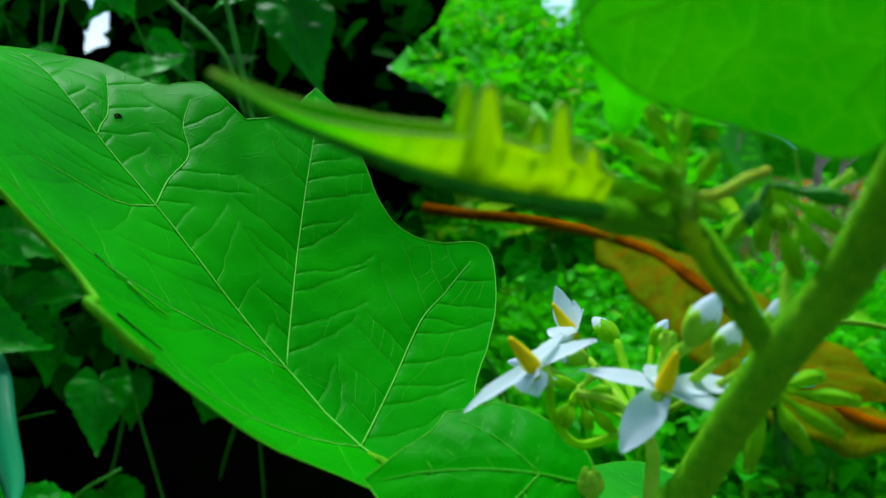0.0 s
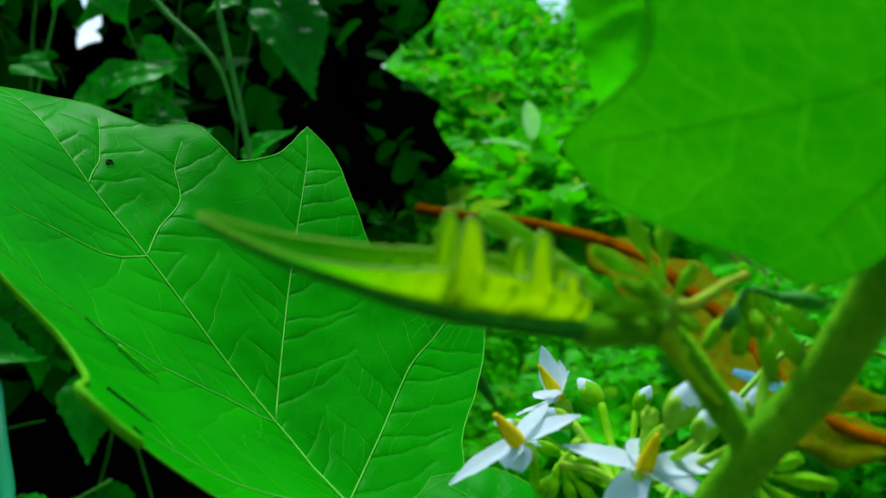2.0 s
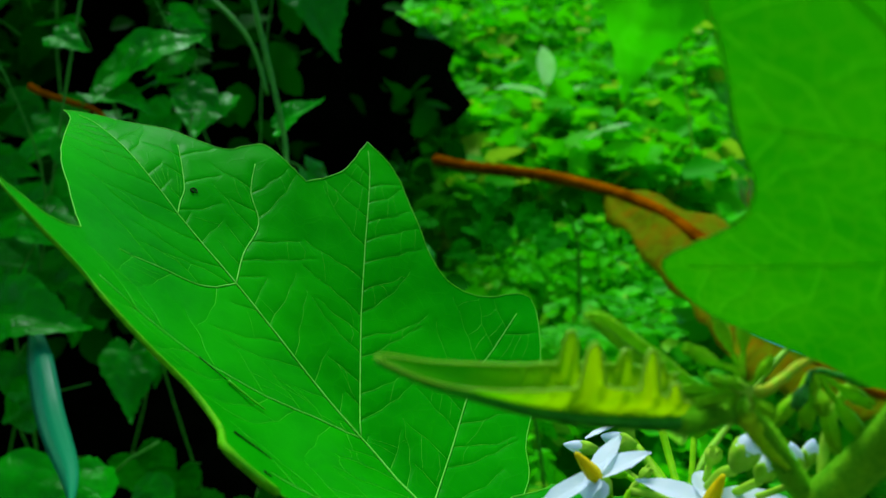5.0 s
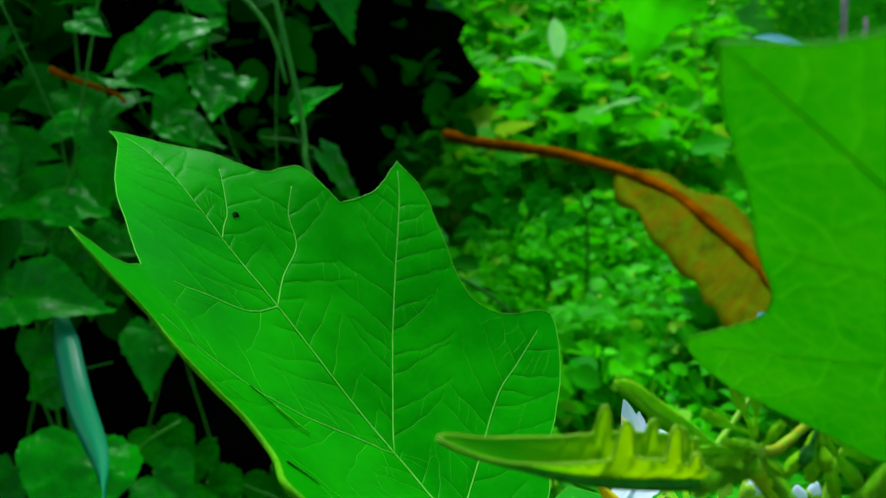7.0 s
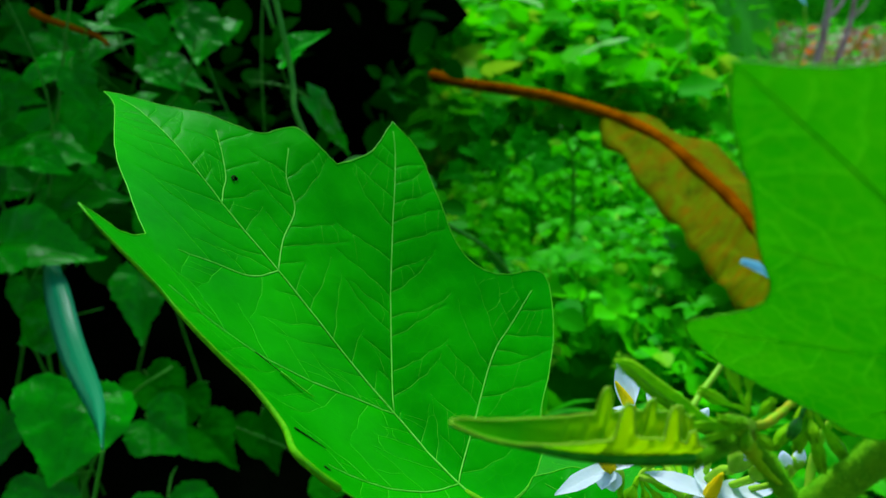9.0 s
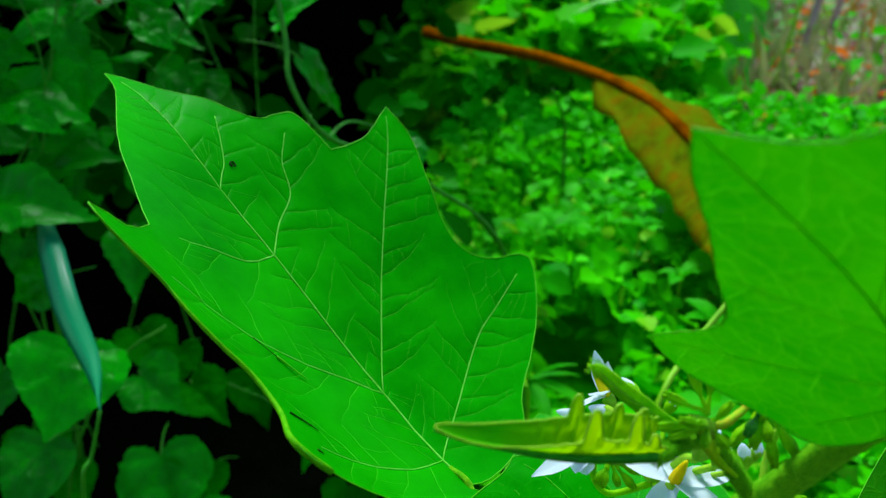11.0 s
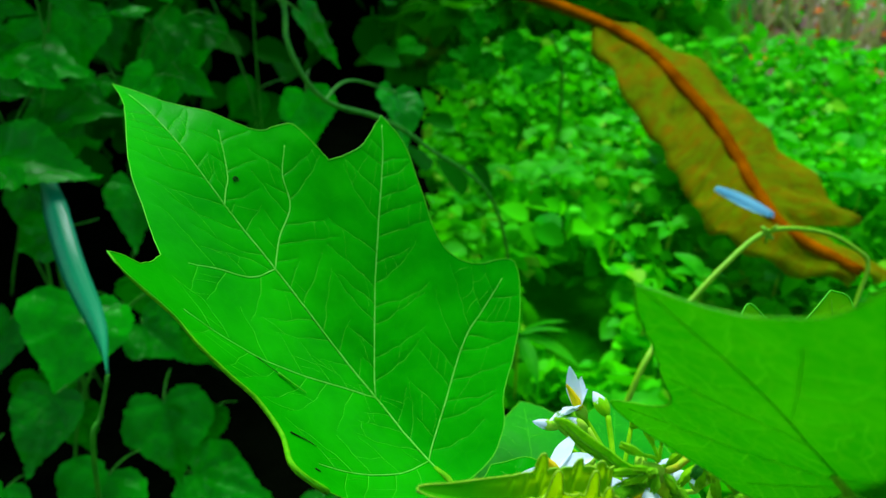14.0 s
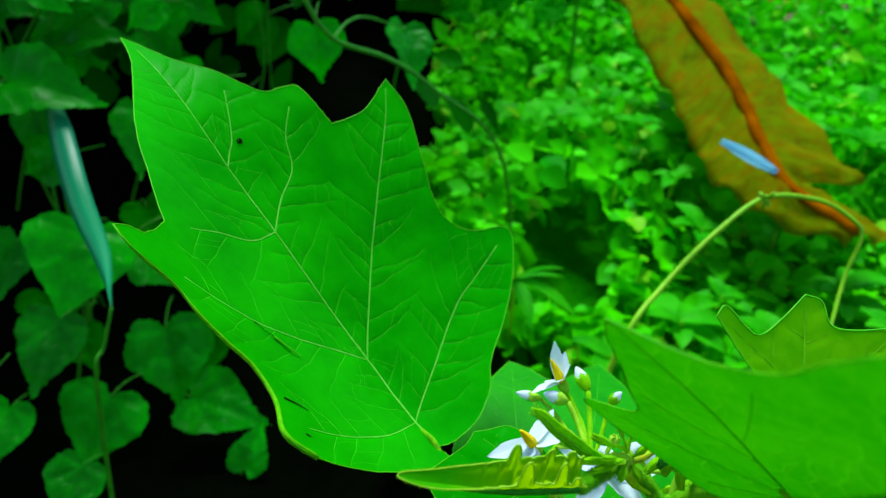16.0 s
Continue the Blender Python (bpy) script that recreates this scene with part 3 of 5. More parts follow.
def cover_place(r):
    y = 0.52 + 2.6 * r.random() ** 1.6
    x = r.uniform(-0.06, 0.25 + 0.75 * y)
    if x < 0.03 * y - 0.045 + 0.05 * noise.noise(Vector((y * 4, 2, 2))):
        return None
    if noise.noise(Vector((x * 9, y * 9, 3))) + 0.5 * noise.noise(Vector((x * 26, y * 26, 5))) < (-0.36 if y > 1.0 else -0.36 + (0.75 if x < 0.24 else 0.15) * (1.0 - y)):
        return None
    # leafless hollow, baring the blackened soil as a shadow gap
    if ((x - 0.15) / 0.062) ** 2 + ((y - 0.80) / 0.11) ** 2 < 1 + 0.5 * noise.noise(Vector((x * 30, y * 30, 1))):
        return None
    if x > 0.33 * y and y > 1.85 + 0.3 * noise.noise(Vector((x * 3, y * 3, 8))):
        return None
    h = cover_height(x, y)
    return x, y, h * (0.35 + 0.65 * r.random() ** 0.5)


tagged(leaf_cloud("ground_cover", rng, 34000, cover_place, lambda r: 0.011 + 0.030 * r.random() ** 1.6, 0.55, COVER, slim=0.8),
       "bright green small-leaved ground cover on soil", "ground cover", kind="stuff")


def bank_height(x, y):
    """The rising overgrown bank behind the ground cover."""
    lump = noise.noise(Vector((x * 1.6, y * 1.6, 5))) + 0.5 * noise.noise(Vector((x * 4, y * 4, 6)))
    h = 0.08 + 0.27 * max(0.0, y - 1.7) + 0.16 * lump
    if x > 0.31 * y:
        h *= max(0.02, 1 - 14 * (x / y - 0.31), min(1.0, (y - 7.5) / 0.9))
    return h


def bank_sheet():
    """The overgrown bank itself, one lumpy sheet under its leaves."""
    bm = bmesh.new()
    rows = []
    for y in np.linspace(1.75, 8.6, 60):
        row = []
        for s in np.linspace(-0.06, 0.74, 64):
            z = bank_height(s * y, y) - 0.03 + 0.03 * noise.noise(Vector((s * y * 9, y * 9, 2)))
            if abs(s - 0.132) < 0.018:
                z = min(z, 0.42 + 0.118 * y)
            row.append(bm.verts.new((s * y, y, z if y > 1.9 else -0.02)))
        rows.append(row)
    for a, b in zip(rows, rows[1:]):
        for i in range(63):
            bm.faces.new((a[i], a[i + 1], b[i + 1], b[i]))
    return tagged(new("bank", mesh_of("bank", bm, BANK)), "rising bank overgrown with bright green moss and herbs", "bank", kind="structure")


bank_sheet()


def far_place(r):
    y = 1.9 + 6.0 * r.random() ** 1.5
    x = r.uniform(-0.05 + 0.07 * noise.noise(Vector((y * 3, 1, 1))), 0.85) * y * 0.75
    if abs(x / y - 0.132) < 0.022 and y > 5.5 or 0.31 < x / y and y < 7.5 and r.random() < 0.95:
        return None
    return x, y, bank_height(x, y) + 0.10 * (r.random() - 0.6)


tagged(leaf_cloud("far_shrubs", rng, 30000, far_place, lambda r: 0.035 + 0.085 * r.random() ** 2.5, 0.5, FAR),
       "sunlit yellow-green undergrowth on a rising bank", "undergrowth", kind="stuff")


def litter_place(r):
    y = 2.0 + 7.0 * r.random() ** 1.4
    return y * r.uniform(0.37, 0.85), y, r.uniform(0.005, 0.03)


tagged(leaf_cloud("leaf_litter", rng, 1800, litter_place, lambda r: r.uniform(0.04, 0.11), 0.25, LITTER),
       "dry pinkish-brown leaf litter scattered on bare ground", "leaf litter", kind="stuff")


def dry_grass():
    """Withered upright stalks and blades over the litter, each a thin folded strip."""
    r = random.Random(19)
    verts, faces = [], []
    for _ in range(1300):
        y = 2.1 + 3.6 * r.random() ** 1.3
        x = y * r.uniform(0.30, 0.80)
        if noise.noise(Vector((x * 2.2, y * 2.2, 4))) < -0.12:
            continue
        h, w, a = r.uniform(0.04, 0.20), r.uniform(0.006, 0.014), r.uniform(0, math.tau)
        lean = Vector((r.gauss(0, 0.22), r.gauss(0, 0.22), 1)) * h
        side = Vector((math.cos(a), math.sin(a), 0)) * w
        base, b = Vector((x, y, 0)), len(verts)
        for f, k in ((0, 1.0), (0.5, 0.8), (1, 0.1)):
            p = base + lean * f + Vector((lean.x, lean.y, 0)) * f * f
            verts += [tuple(p - side * k), tuple(p + Vector((side.y, -side.x, 0)) * 0.3 * k), tuple(p + side * k)]
        for q in (b, b + 3):
            faces += [(q, q + 1, q + 4, q + 3), (q + 1, q + 2, q + 5, q + 4)]
    me = bpy.data.meshes.new("dry_grass")
    me.from_pydata(verts, [], faces)
    me.materials.append(STRAW)
    return tagged(new("dry_grass", me), "withered olive and brown grass standing on littered ground", "grass", kind="stuff")


dry_grass()
for x, y, h, radius, sway in ((1.55, 3.62, 0.62, 0.017, 0.03), (1.30, 3.90, 0.50, 0.012, -0.04), (1.95, 4.30, 0.55, 0.014, 0.05)):
    stalk = thing("dry_stalk", (x, y, 0.0), "upright withered pinkish-grey stalk on littered ground", "stalk", "withered stalks")
    bm = bmesh.new()
    tube(bm, smooth_line([(x, y, -0.01), (x + sway, y, h * 0.5), (x + sway * 0.4, y, h)], 6), (radius, radius * 0.6), 9, 0.2)
    part("stem", bm, PINK, stalk)
    bm = bmesh.new()
    tube(bm, smooth_line([(x + sway * 0.9, y, h * 0.45), (x + sway + 0.05, y - 0.02, h * 0.6), (x + sway + 0.07, y - 0.03, h * 0.85)], 5), (radius * 0.5, radius * 0.3), 7, 0.2)
    part("side_shoot", bm, PINK, stalk)


# ---- climbing vines with heart-shaped leaves ----
def heart_mesh(seed, wide=1.0, material=VINE_LEAF):
    r = random.Random(seed)
    sheet = Sheet((0, 0, 0), (1, 0, 0), (0, 1, 0), lambda u, v: 0.09 * np.abs(v) ** 1.15 - 0.0030 * u * u + 1.4 * np.sin(u * 0.13 + seed) + 1.2 * np.sin(v * 0.19 + 2 * seed))
    half = [(0, 0), (-7, 6), (-10, 16), (-5, 27), (7, 34), (20, 33), (33, 23), (45, 12), (54, 5), (64, 0)]
    seg = [[(x, y * wide) for x, y in half], [(x, -y * wide * r.uniform(0.88, 1.06)) for x, y in half[::-1]]]
    outline = outline_of(seg, 4, 1.2, r)
    ribs = [[(0, 0), (58, 0)], [(0, 0), (26, 21)], [(0, 0), (26, -21)], [(0, 0), (-2, 24)], [(0, 0), (-2, -24)]]
    return blade_mesh("leaf", sheet, outline, 2.6, material, lambda p: 1.9 * np.minimum(near_lines(p, [np.array(q, float) for q in ribs]), 5) / 5 + np.array([2.4 * noise.noise(Vector((u * 0.07, v * 0.07, seed))) + 1.0 * noise.noise(Vector((u * 0.2, v * 0.2, seed))) for u, v in p]))


HEARTS = [heart_mesh(s, w) for s, w in ((3, 1.0), (4, 0.85), (5, 0.7), (6, 1.1))]


def vine_leaf(plant, base, tip, face, i):
    """One heart-shaped leaf from its notch to its tip, turned to face."""
    b, t = Vector(base), Vector(tip)
    x = (t - b).normalized()
    z = (Vector(face) - x * x.dot(Vector(face))).normalized()
    y = z.cross(x)
    m = Matrix.Translation(b) @ Matrix((x, y, z)).transposed().to_4x4() @ Matrix.Scale((t - b).length / 0.064, 4)
    leaf = part("leaf", HEARTS[i], None, plant, m=m)
    bm = bmesh.new()
    tube(bm, smooth_line([(0, 0, 0), (-0.010, 0.002, -0.006), (-0.020, 0.004, -0.02), (-0.028, 0.006, -0.04)], 3), (0.0009, 0.0007), 5)
    part("leafstalk", bm, VINE_STEM, leaf)
    return leaf


def vine(place, label, leaves, line=None, radius=0.0016):
    """leaves: (x, y, z, length in metres, roll, tip-back) of each leaf's stalk end; the tips hang down, the faces look out."""
    plant = thing("climbing_vine", place, label, "vine", "climbing vines")
    if line:
        bm = bmesh.new()
        tube(bm, smooth_line(line, 6), (radius, radius * 0.7), 6)
        part("stem", bm, VINE_STEM, plant)
    for i, (x, y, z, s, roll, back) in enumerate(leaves):
        back *= min(1.9, max(0.1, (z - 0.17) / 0.13))
        m = Matrix.Translation((x, y, z)) @ Euler((0, 0, radians(roll * 0.3))).to_matrix().to_4x4() @ Euler((-radians(back), 0, 0)).to_matrix().to_4x4() @ \
            Matrix(((0, 1, 0, 0), (0, 0, -1, 0), (-1, 0, 0, 0), (0, 0, 0, 1))) @ Euler((0, 0, radians(roll))).to_matrix().to_4x4() @ Matrix.Scale(s / 0.072, 4)
        leaf = part("leaf", HEARTS[(i + int(abs(x) * 100)) % 4], None, plant, m=m)
        bm = bmesh.new()
        tube(bm, smooth_line([(0, 0, 0), (-0.012, 0.002, -0.006), (-0.022, 0.004, -0.02), (-0.03, 0.006, -0.04)], 3), (0.0009, 0.0007), 5)
        part("leafstalk", bm, VINE_STEM, leaf)
    return plant


low_vine = vine((-0.29, 0.50, 0.0), "climbing vine with large dark green heart-shaped leaves", [(-0.33, 0.42, 0.13, 0.06, -20, 40)],
                [(-0.31, 0.52, 0), (-0.29, 0.53, 0.12), (-0.25, 0.54, 0.20), (-0.22, 0.56, 0.22)])
for i, (base, tip, face) in enumerate((
        ((-0.2746, 0.5188, 0.2180), (-0.2766, 0.4609, 0.1764), (0.2, -0.6, 0.7)), ((-0.2297, 0.5479, 0.1094), (-0.2090, 0.5057, 0.0562), (0.1, -0.6, 0.7)),
        ((-0.2770, 0.4613, 0.1771), (-0.2887, 0.4168, 0.1384), (0.0, -0.5, 0.8)), ((-0.2484, 0.4648, 0.1036), (-0.2628, 0.4204, 0.0648), (0.1, -0.5, 0.8)),
        ((-0.2665, 0.6226, 0.1379), (-0.2217, 0.5905, 0.1243), (-0.1, -0.6, 0.7)), ((-0.2061, 0.5376, 0.0415), (-0.1359, 0.5171, 0.0398), (0.0, -0.5, 0.8)),
        ((-0.3485, 0.5569, 0.1796), (-0.3580, 0.5133, 0.1426), (0.1, -0.6, 0.7)))):
    vine_leaf(low_vine, base, tip, face, (3, 0, 1, 3, 0, 1, 2)[i])
for base, tip, i in (((-0.1030, 0.5585, 0.0064), (-0.0640, 0.5190, 0.0120), 1), ((-0.1521, 0.4918, 0.0091), (-0.1409, 0.5145, 0.0477), 2), ((-0.0343, 0.5821, 0.0120), (-0.0573, 0.5421, 0.0120), 3), ((-0.3051, 0.4248, 0.1221), (-0.3120, 0.3853, 0.0946), 1), ((-0.2418, 0.3904, 0.1071), (-0.2544, 0.3562, 0.0883), 0)):
    vine_leaf(low_vine, base, tip, (0.1, -0.5, 0.8), i)
high_vine = vine((-0.34, 0.66, 0.0), "climbing vine with shiny pointed green leaves in half shade", [
    (-0.345, 0.735, 0.420, 0.07, -50, 30), (-0.40, 0.66, 0.40, 0.07, 30, 35), (-0.30, 0.70, 0.46, 0.06, 60, 40), (-0.26, 0.68, 0.40, 0.05, -70, 50), (-0.43, 0.7, 0.33, 0.07, 15, 25)],
    [(-0.36, 0.68, 0), (-0.37, 0.68, 0.2), (-0.34, 0.70, 0.4), (-0.30, 0.74, 0.62)])
for i, (base, tip, face) in enumerate((
        ((-0.3575, 0.6714, 0.3002), (-0.2821, 0.6652, 0.3342), (-0.1, -0.35, 0.9)), ((-0.3468, 0.5840, 0.3089), (-0.2640, 0.5606, 0.3129), (-0.2, -0.5, 0.8)),
        ((-0.3915, 0.6834, 0.3603), (-0.2989, 0.6601, 0.3649), (0.0, -0.4, 0.9)), ((-0.2903, 0.7035, 0.2390), (-0.2770, 0.6547, 0.1940), (0.3, -0.7, 0.5)),
        ((-0.3132, 0.8669, 0.2826), (-0.2564, 0.8681, 0.3287), (0.0, -0.6, 0.7)))):
    vine_leaf(high_vine, base, tip, face, (0, 2, 1, 2, 3)[i])
vine((-0.10, 0.62, 0.0), "slender vine with a bent stem and pointed green leaves", [
    (-0.128, 0.700, 0.335, 0.055, 10, 15)],
    [(-0.175, 0.650, 0.62), (-0.1319, 0.6068, 0.4493), (-0.1231, 0.5837, 0.4065), (-0.0987, 0.5848, 0.3677), (-0.0579, 0.6164, 0.3442), (-0.0208, 0.6248, 0.3197), (0.05, 0.66, 0.24), (0.09, 0.7, 0.0)], 0.0023)

hanging = vine((-0.16, 0.90, 0.0), "slender vine with drooping pointed leaves in shade", [], [(-0.20, 0.92, 0.0), (-0.21, 0.90, 0.4), (-0.1893, 0.9580, 0.6188)], 0.0012)
for base, tip, i in (((-0.1644, 0.9311, 0.5807), (-0.1188, 0.8851, 0.4915), 2), ((-0.2928, 0.7329, 0.4776), (-0.2179, 0.7289, 0.5196), 1), ((-0.1474, 0.6846, 0.4352), (-0.1128, 0.6787, 0.4634), 2)):
    vine_leaf(hanging, base, tip, (0.1, -0.45, 0.85), i)
bm = bmesh.new()
tube(bm, smooth_line([(-0.2278, 0.6865, 0.5708), (-0.2065, 0.6771, 0.5446), (-0.1791, 0.6681, 0.5210), (-0.1607, 0.6592, 0.4976), (-0.1487, 0.6483, 0.4621)], 5), (0.0028, 0.0016), 6)
part("side_shoot", bm, VINE_STEM, hanging)

r = random.Random(77)
for x0, y0, low, label in ((-0.37, 0.66, 0.24, "tangled climbing vine with glossy mid-green leaves"), (-0.27, 0.74, 0.30, "climbing vine with small half-lit green leaves")):
    leaves = []
    for i in range(15):
        leaves.append((x0 + r.uniform(-0.08, 0.07), y0 + r.uniform(-0.10, 0.06), low + 0.018 * i + r.uniform(-0.015, 0.015), r.uniform(0.032, 0.062), r.uniform(-75, 75), r.uniform(10, 40)))
    vine((x0, y0, 0), label, leaves, [(x0 + 0.02, y0 + 0.05, 0), (x0 - 0.03, y0 + 0.03, low), (x0 + 0.03, y0 + 0.02, low + 0.14), (x0 - 0.02, y0 + 0.03, low + 0.30)], 0.0012)

r = random.Random(12)
for n in range(9):
    x0, y0 = -0.27 - 0.11 * n - 0.04 * r.random(), 0.80 + 0.35 * r.random()
    leaves = []
    for i in range(20):
        leaves.append((x0 + r.uniform(-0.13, 0.13), y0 + r.uniform(-0.16, 0.12), 0.20 + 0.027 * i + r.uniform(-0.03, 0.03), r.uniform(0.045, 0.08), r.uniform(-60, 60), r.uniform(5, 55)))
    vine((x0, y0, 0), "climbing vine with dark green leaves in deep shade", leaves, [(x0, y0 + 0.03, 0), (x0 + 0.05, y0, 0.2), (x0 - 0.03, y0 + 0.02, 0.45), (x0 + 0.02, y0, 0.75)])

# a long hanging blade
plant = thing("long_bladed_plant", (-0.33, 0.62, 0.0), "long narrow blue-green hanging leaf with a glossy face", "plant")
spine = smooth_line([(-0.345, 0.66, 0.0), (-0.35, 0.66, 0.18), (-0.330, 0.615, 0.282), (-0.3060, 0.5695, 0.2900), (-0.262, 0.4887, 0.2715), (-0.2166, 0.4109, 0.272), (-0.1911, 0.3559, 0.276)], 8)
bm = bmesh.new()
tube(bm, spine[:17], (0.003, 0.002), 8)
part("stem", bm, VINE_STEM, plant)
bm = bmesh.new()
rows = []
for i, p in enumerate(spine[16:]):
    t = i / (len(spine[16:]) - 1)
    w = min(1.0, 0.12 + 2.6 * t) * 0.0095 * (0.35 + 0.65 * math.sin(math.pi * min(1, 0.12 + t * 0.95)) ** 0.7) * (1 - t ** 5)
    across = Vector((0.80, 0.30, 0.42)).normalized()
    out = Vector((0.2, -0.8, 0.5)).normalized()
    rows.append([bm.verts.new(Vector(p) + across * w * k + out * 0.006 * (0.4 - abs(k) ** 1.2)) for k in (-1, -0.6, -0.25, 0, 0.25, 0.6, 1)])
for a, b in zip(rows, rows[1:]):
    for j in range(6):
        bm.faces.new((a[j], a[j + 1], b[j + 1], b[j]))
thicken(part("leaf", bm, BLADE, plant), 0.0006)
bm = bmesh.new()
tube(bm, smooth_line([(-0.1911, 0.3559, 0.276), (-0.197, 0.352, 0.25), (-0.2009, 0.3457, 0.2354), (-0.205, 0.35, 0.15), (-0.21, 0.36, 0.0)], 6), (0.0012, 0.0016), 6)
part("stalk", bm, VINE_STEM, plant)

# ---- dry fallen leaf over the ground cover ----
dry = thing("dry_leaf", (0.33, 0.95, 0.2), "large withered orange-brown leaf lying over ground cover", "dry leaf")
rib = smooth_line([(-0.03, 1.62, 0.300), (0.0326, 1.50, 0.302), (0.17, 1.36, 0.300), (0.272, 1.18, 0.287), (0.3214, 0.9933, 0.2537), (0.3372, 0.8956, 0.2310), (0.3428, 0.8170, 0.2133), (0.3600, 0.7600, 0.1957), (0.405, 0.69, 0.1900)], 8)
bm = bmesh.new()
tube(bm, rib, (0.0105, 0.006), 10, 0.12)
part("midrib", bm, DRY_RIB, dry)
r = random.Random(8)
for hand, name in ((-1, "blade_half"), (1, "blade_half")):
    bm = bmesh.new()
    uvl = bm.loops.layers.uv.new("leaf")
    rows, coords = [], {}
    for i, p in enumerate(rib[20:]):
        t = i / (len(rib[20:]) - 1)
        way = Vector(rib[min(i + 21, len(rib) - 1)]) - Vector(rib[i + 19])
        side = Vector((0.95, 0.30, 0.30)).lerp(Vector((0.98, -0.04, -0.02)), min(1.0, max(0.0, (t - 0.42) / 0.2))) if hand > 0 else Vector((-0.75, -0.35, -0.45))
        side = side.normalized()
        w = float(np.interp(t, (0, 0.06, 0.2, 0.45, 0.52, 0.60, 0.67, 0.70, 0.74, 0.85, 0.95, 1), (0.002, 0.045, 0.056, 0.060, 0.074, 0.096, 0.112, 0.10, 0.03, 0.06, 0.075, 0.02)) if hand > 0 else
                  np.interp(t, (0, 0.05, 0.2, 0.45, 0.6, 0.72, 0.85, 1), (0.002, 0.045, 0.066, 0.070, 0.062, 0.045, 0.03, 0.01)))
        w *= 1 + 0.14 * noise.noise(Vector((t * 16, hand, 0)))
        row = []
        for k in range(9):
            f = k / 8
            v = bm.verts.new(Vector(p) + side * w * f + Vector((0, 0, -0.012 * f * f + 0.012 * noise.noise(Vector((t * 14, f * 3, hand + 4))))))
            coords[v] = (t * 0.9, hand * f * w)
            row.append(v)
        rows.append(row)
    for a, b in zip(rows, rows[1:]):
        for k in range(8):
            fc = bm.faces.new((a[k], a[k + 1], b[k + 1], b[k]))
            for lp in fc.loops:
                lp[uvl].uv = coords[lp.vert]
    thicken(part(name, bm, DRY, dry), 0.0012)

# pale curled leaf that lies on it
pale = thing("pale_leaf", (0.30, 0.745, 0.23), "pale bluish upturned leaf lying on the dry leaf", "leaf")
bm = bmesh.new()
rows = []
for i in range(11):
    t = i / 10
    p = Vector((0.275, 0.765, 0.236)).lerp(Vector((0.325, 0.730, 0.224)), t)
    w = 0.0075 * math.sin(math.pi * min(0.97, 0.05 + 0.9 * t)) ** 0.6
    rows.append([bm.verts.new(p + Vector((0.35, 0.5, 0.55)) * w * k + Vector((0, -0.003, 0.004)) * (k * k)) for k in (-1, -0.4, 0.2, 1)])
for a, b in zip(rows, rows[1:]):
    for k in range(3):
        bm.faces.new((a[k], a[k + 1], b[k + 1], b[k]))
thicken(part("blade", bm, PALE, pale), 0.0006)

# broad shaded leaf and a hanging shiny one behind the ground cover's edge
broad = thing("broad_leaf_shrub", (0.16, 1.25, 0.0), "low shrub with dull green shaded leaves over the ground cover", "shrub")
bm = bmesh.new()
tube(bm, smooth_line([(0.20, 1.30, 0.0), (0.19, 1.27, 0.2), (0.155, 1.200, 0.285)], 5), (0.004, 0.002), 6)
part("stem", bm, VINE_STEM, broad)
HEARTS.append(heart_mesh(9, 0.95, DULL))
r = random.Random(21)
for i in range(9):
    base = Vector((0.075 + 0.03 * (i % 3) - 0.05 * (i // 3) + r.uniform(-0.02, 0.02), 1.20 + r.uniform(-0.06, 0.06), 0.30 - 0.022 * (i % 3) - 0.006 * i + r.uniform(-0.012, 0.012)))
    tip = base + Vector((r.uniform(-0.055, 0.045), -0.03, r.uniform(-0.035, 0.008)))
    vine_leaf(broad, base, tip, (r.uniform(-0.4, 0.4), -0.6, 0.7), 4)
deep = vine((-0.22, 0.70, 0.0), "low tangled vine with dull dark green wrinkled leaves", [], [(-0.40, 0.72, 0.0), (-0.32, 0.72, 0.10), (-0.20, 0.70, 0.08), (-0.08, 0.68, 0.03)], 0.0013)
for i in range(16):
    base = Vector((-0.42 + 0.024 * i + r.uniform(-0.03, 0.03), 0.68 + r.uniform(-0.08, 0.06), 0.03 + r.uniform(0.0, 0.16) * (1 - i / 22)))
    tip = base + Vector((r.uniform(-0.04, 0.04), -0.035, r.uniform(-0.045, -0.005)))
    vine_leaf(deep, base, tip, (r.uniform(-0.3, 0.3), -0.55, 0.8), 4)
shiny = vine((-0.05, 0.78, 0.0), "thin vine with one slender and one hanging shiny leaf", [], [(-0.03, 0.80, 0.0), (-0.06, 0.79, 0.2), (-0.0513, 0.775, 0.32)], 0.0012)
bm = bmesh.new()
tube(bm, smooth_line([(-0.1019, 0.6195, 0.3543), (-0.0930, 0.6500, 0.3600), (-0.0800, 0.6900, 0.3520), (-0.0513, 0.7722, 0.3180)], 5), (0.0013, 0.0009), 6)
part("side_shoot", bm, VINE_STEM, shiny)
HEARTS.append(heart_mesh(13, 0.38))
vine_leaf(shiny, (-0.1464, 0.8108, 0.3814), (-0.1037, 0.8500, 0.3180), (0.3, -0.6, 0.7), 5)
vine_leaf(shiny, (-0.0513, 0.7722, 0.3180), (-0.0332, 0.7201, 0.2832), (0.3, -0.1, 0.9), 2)

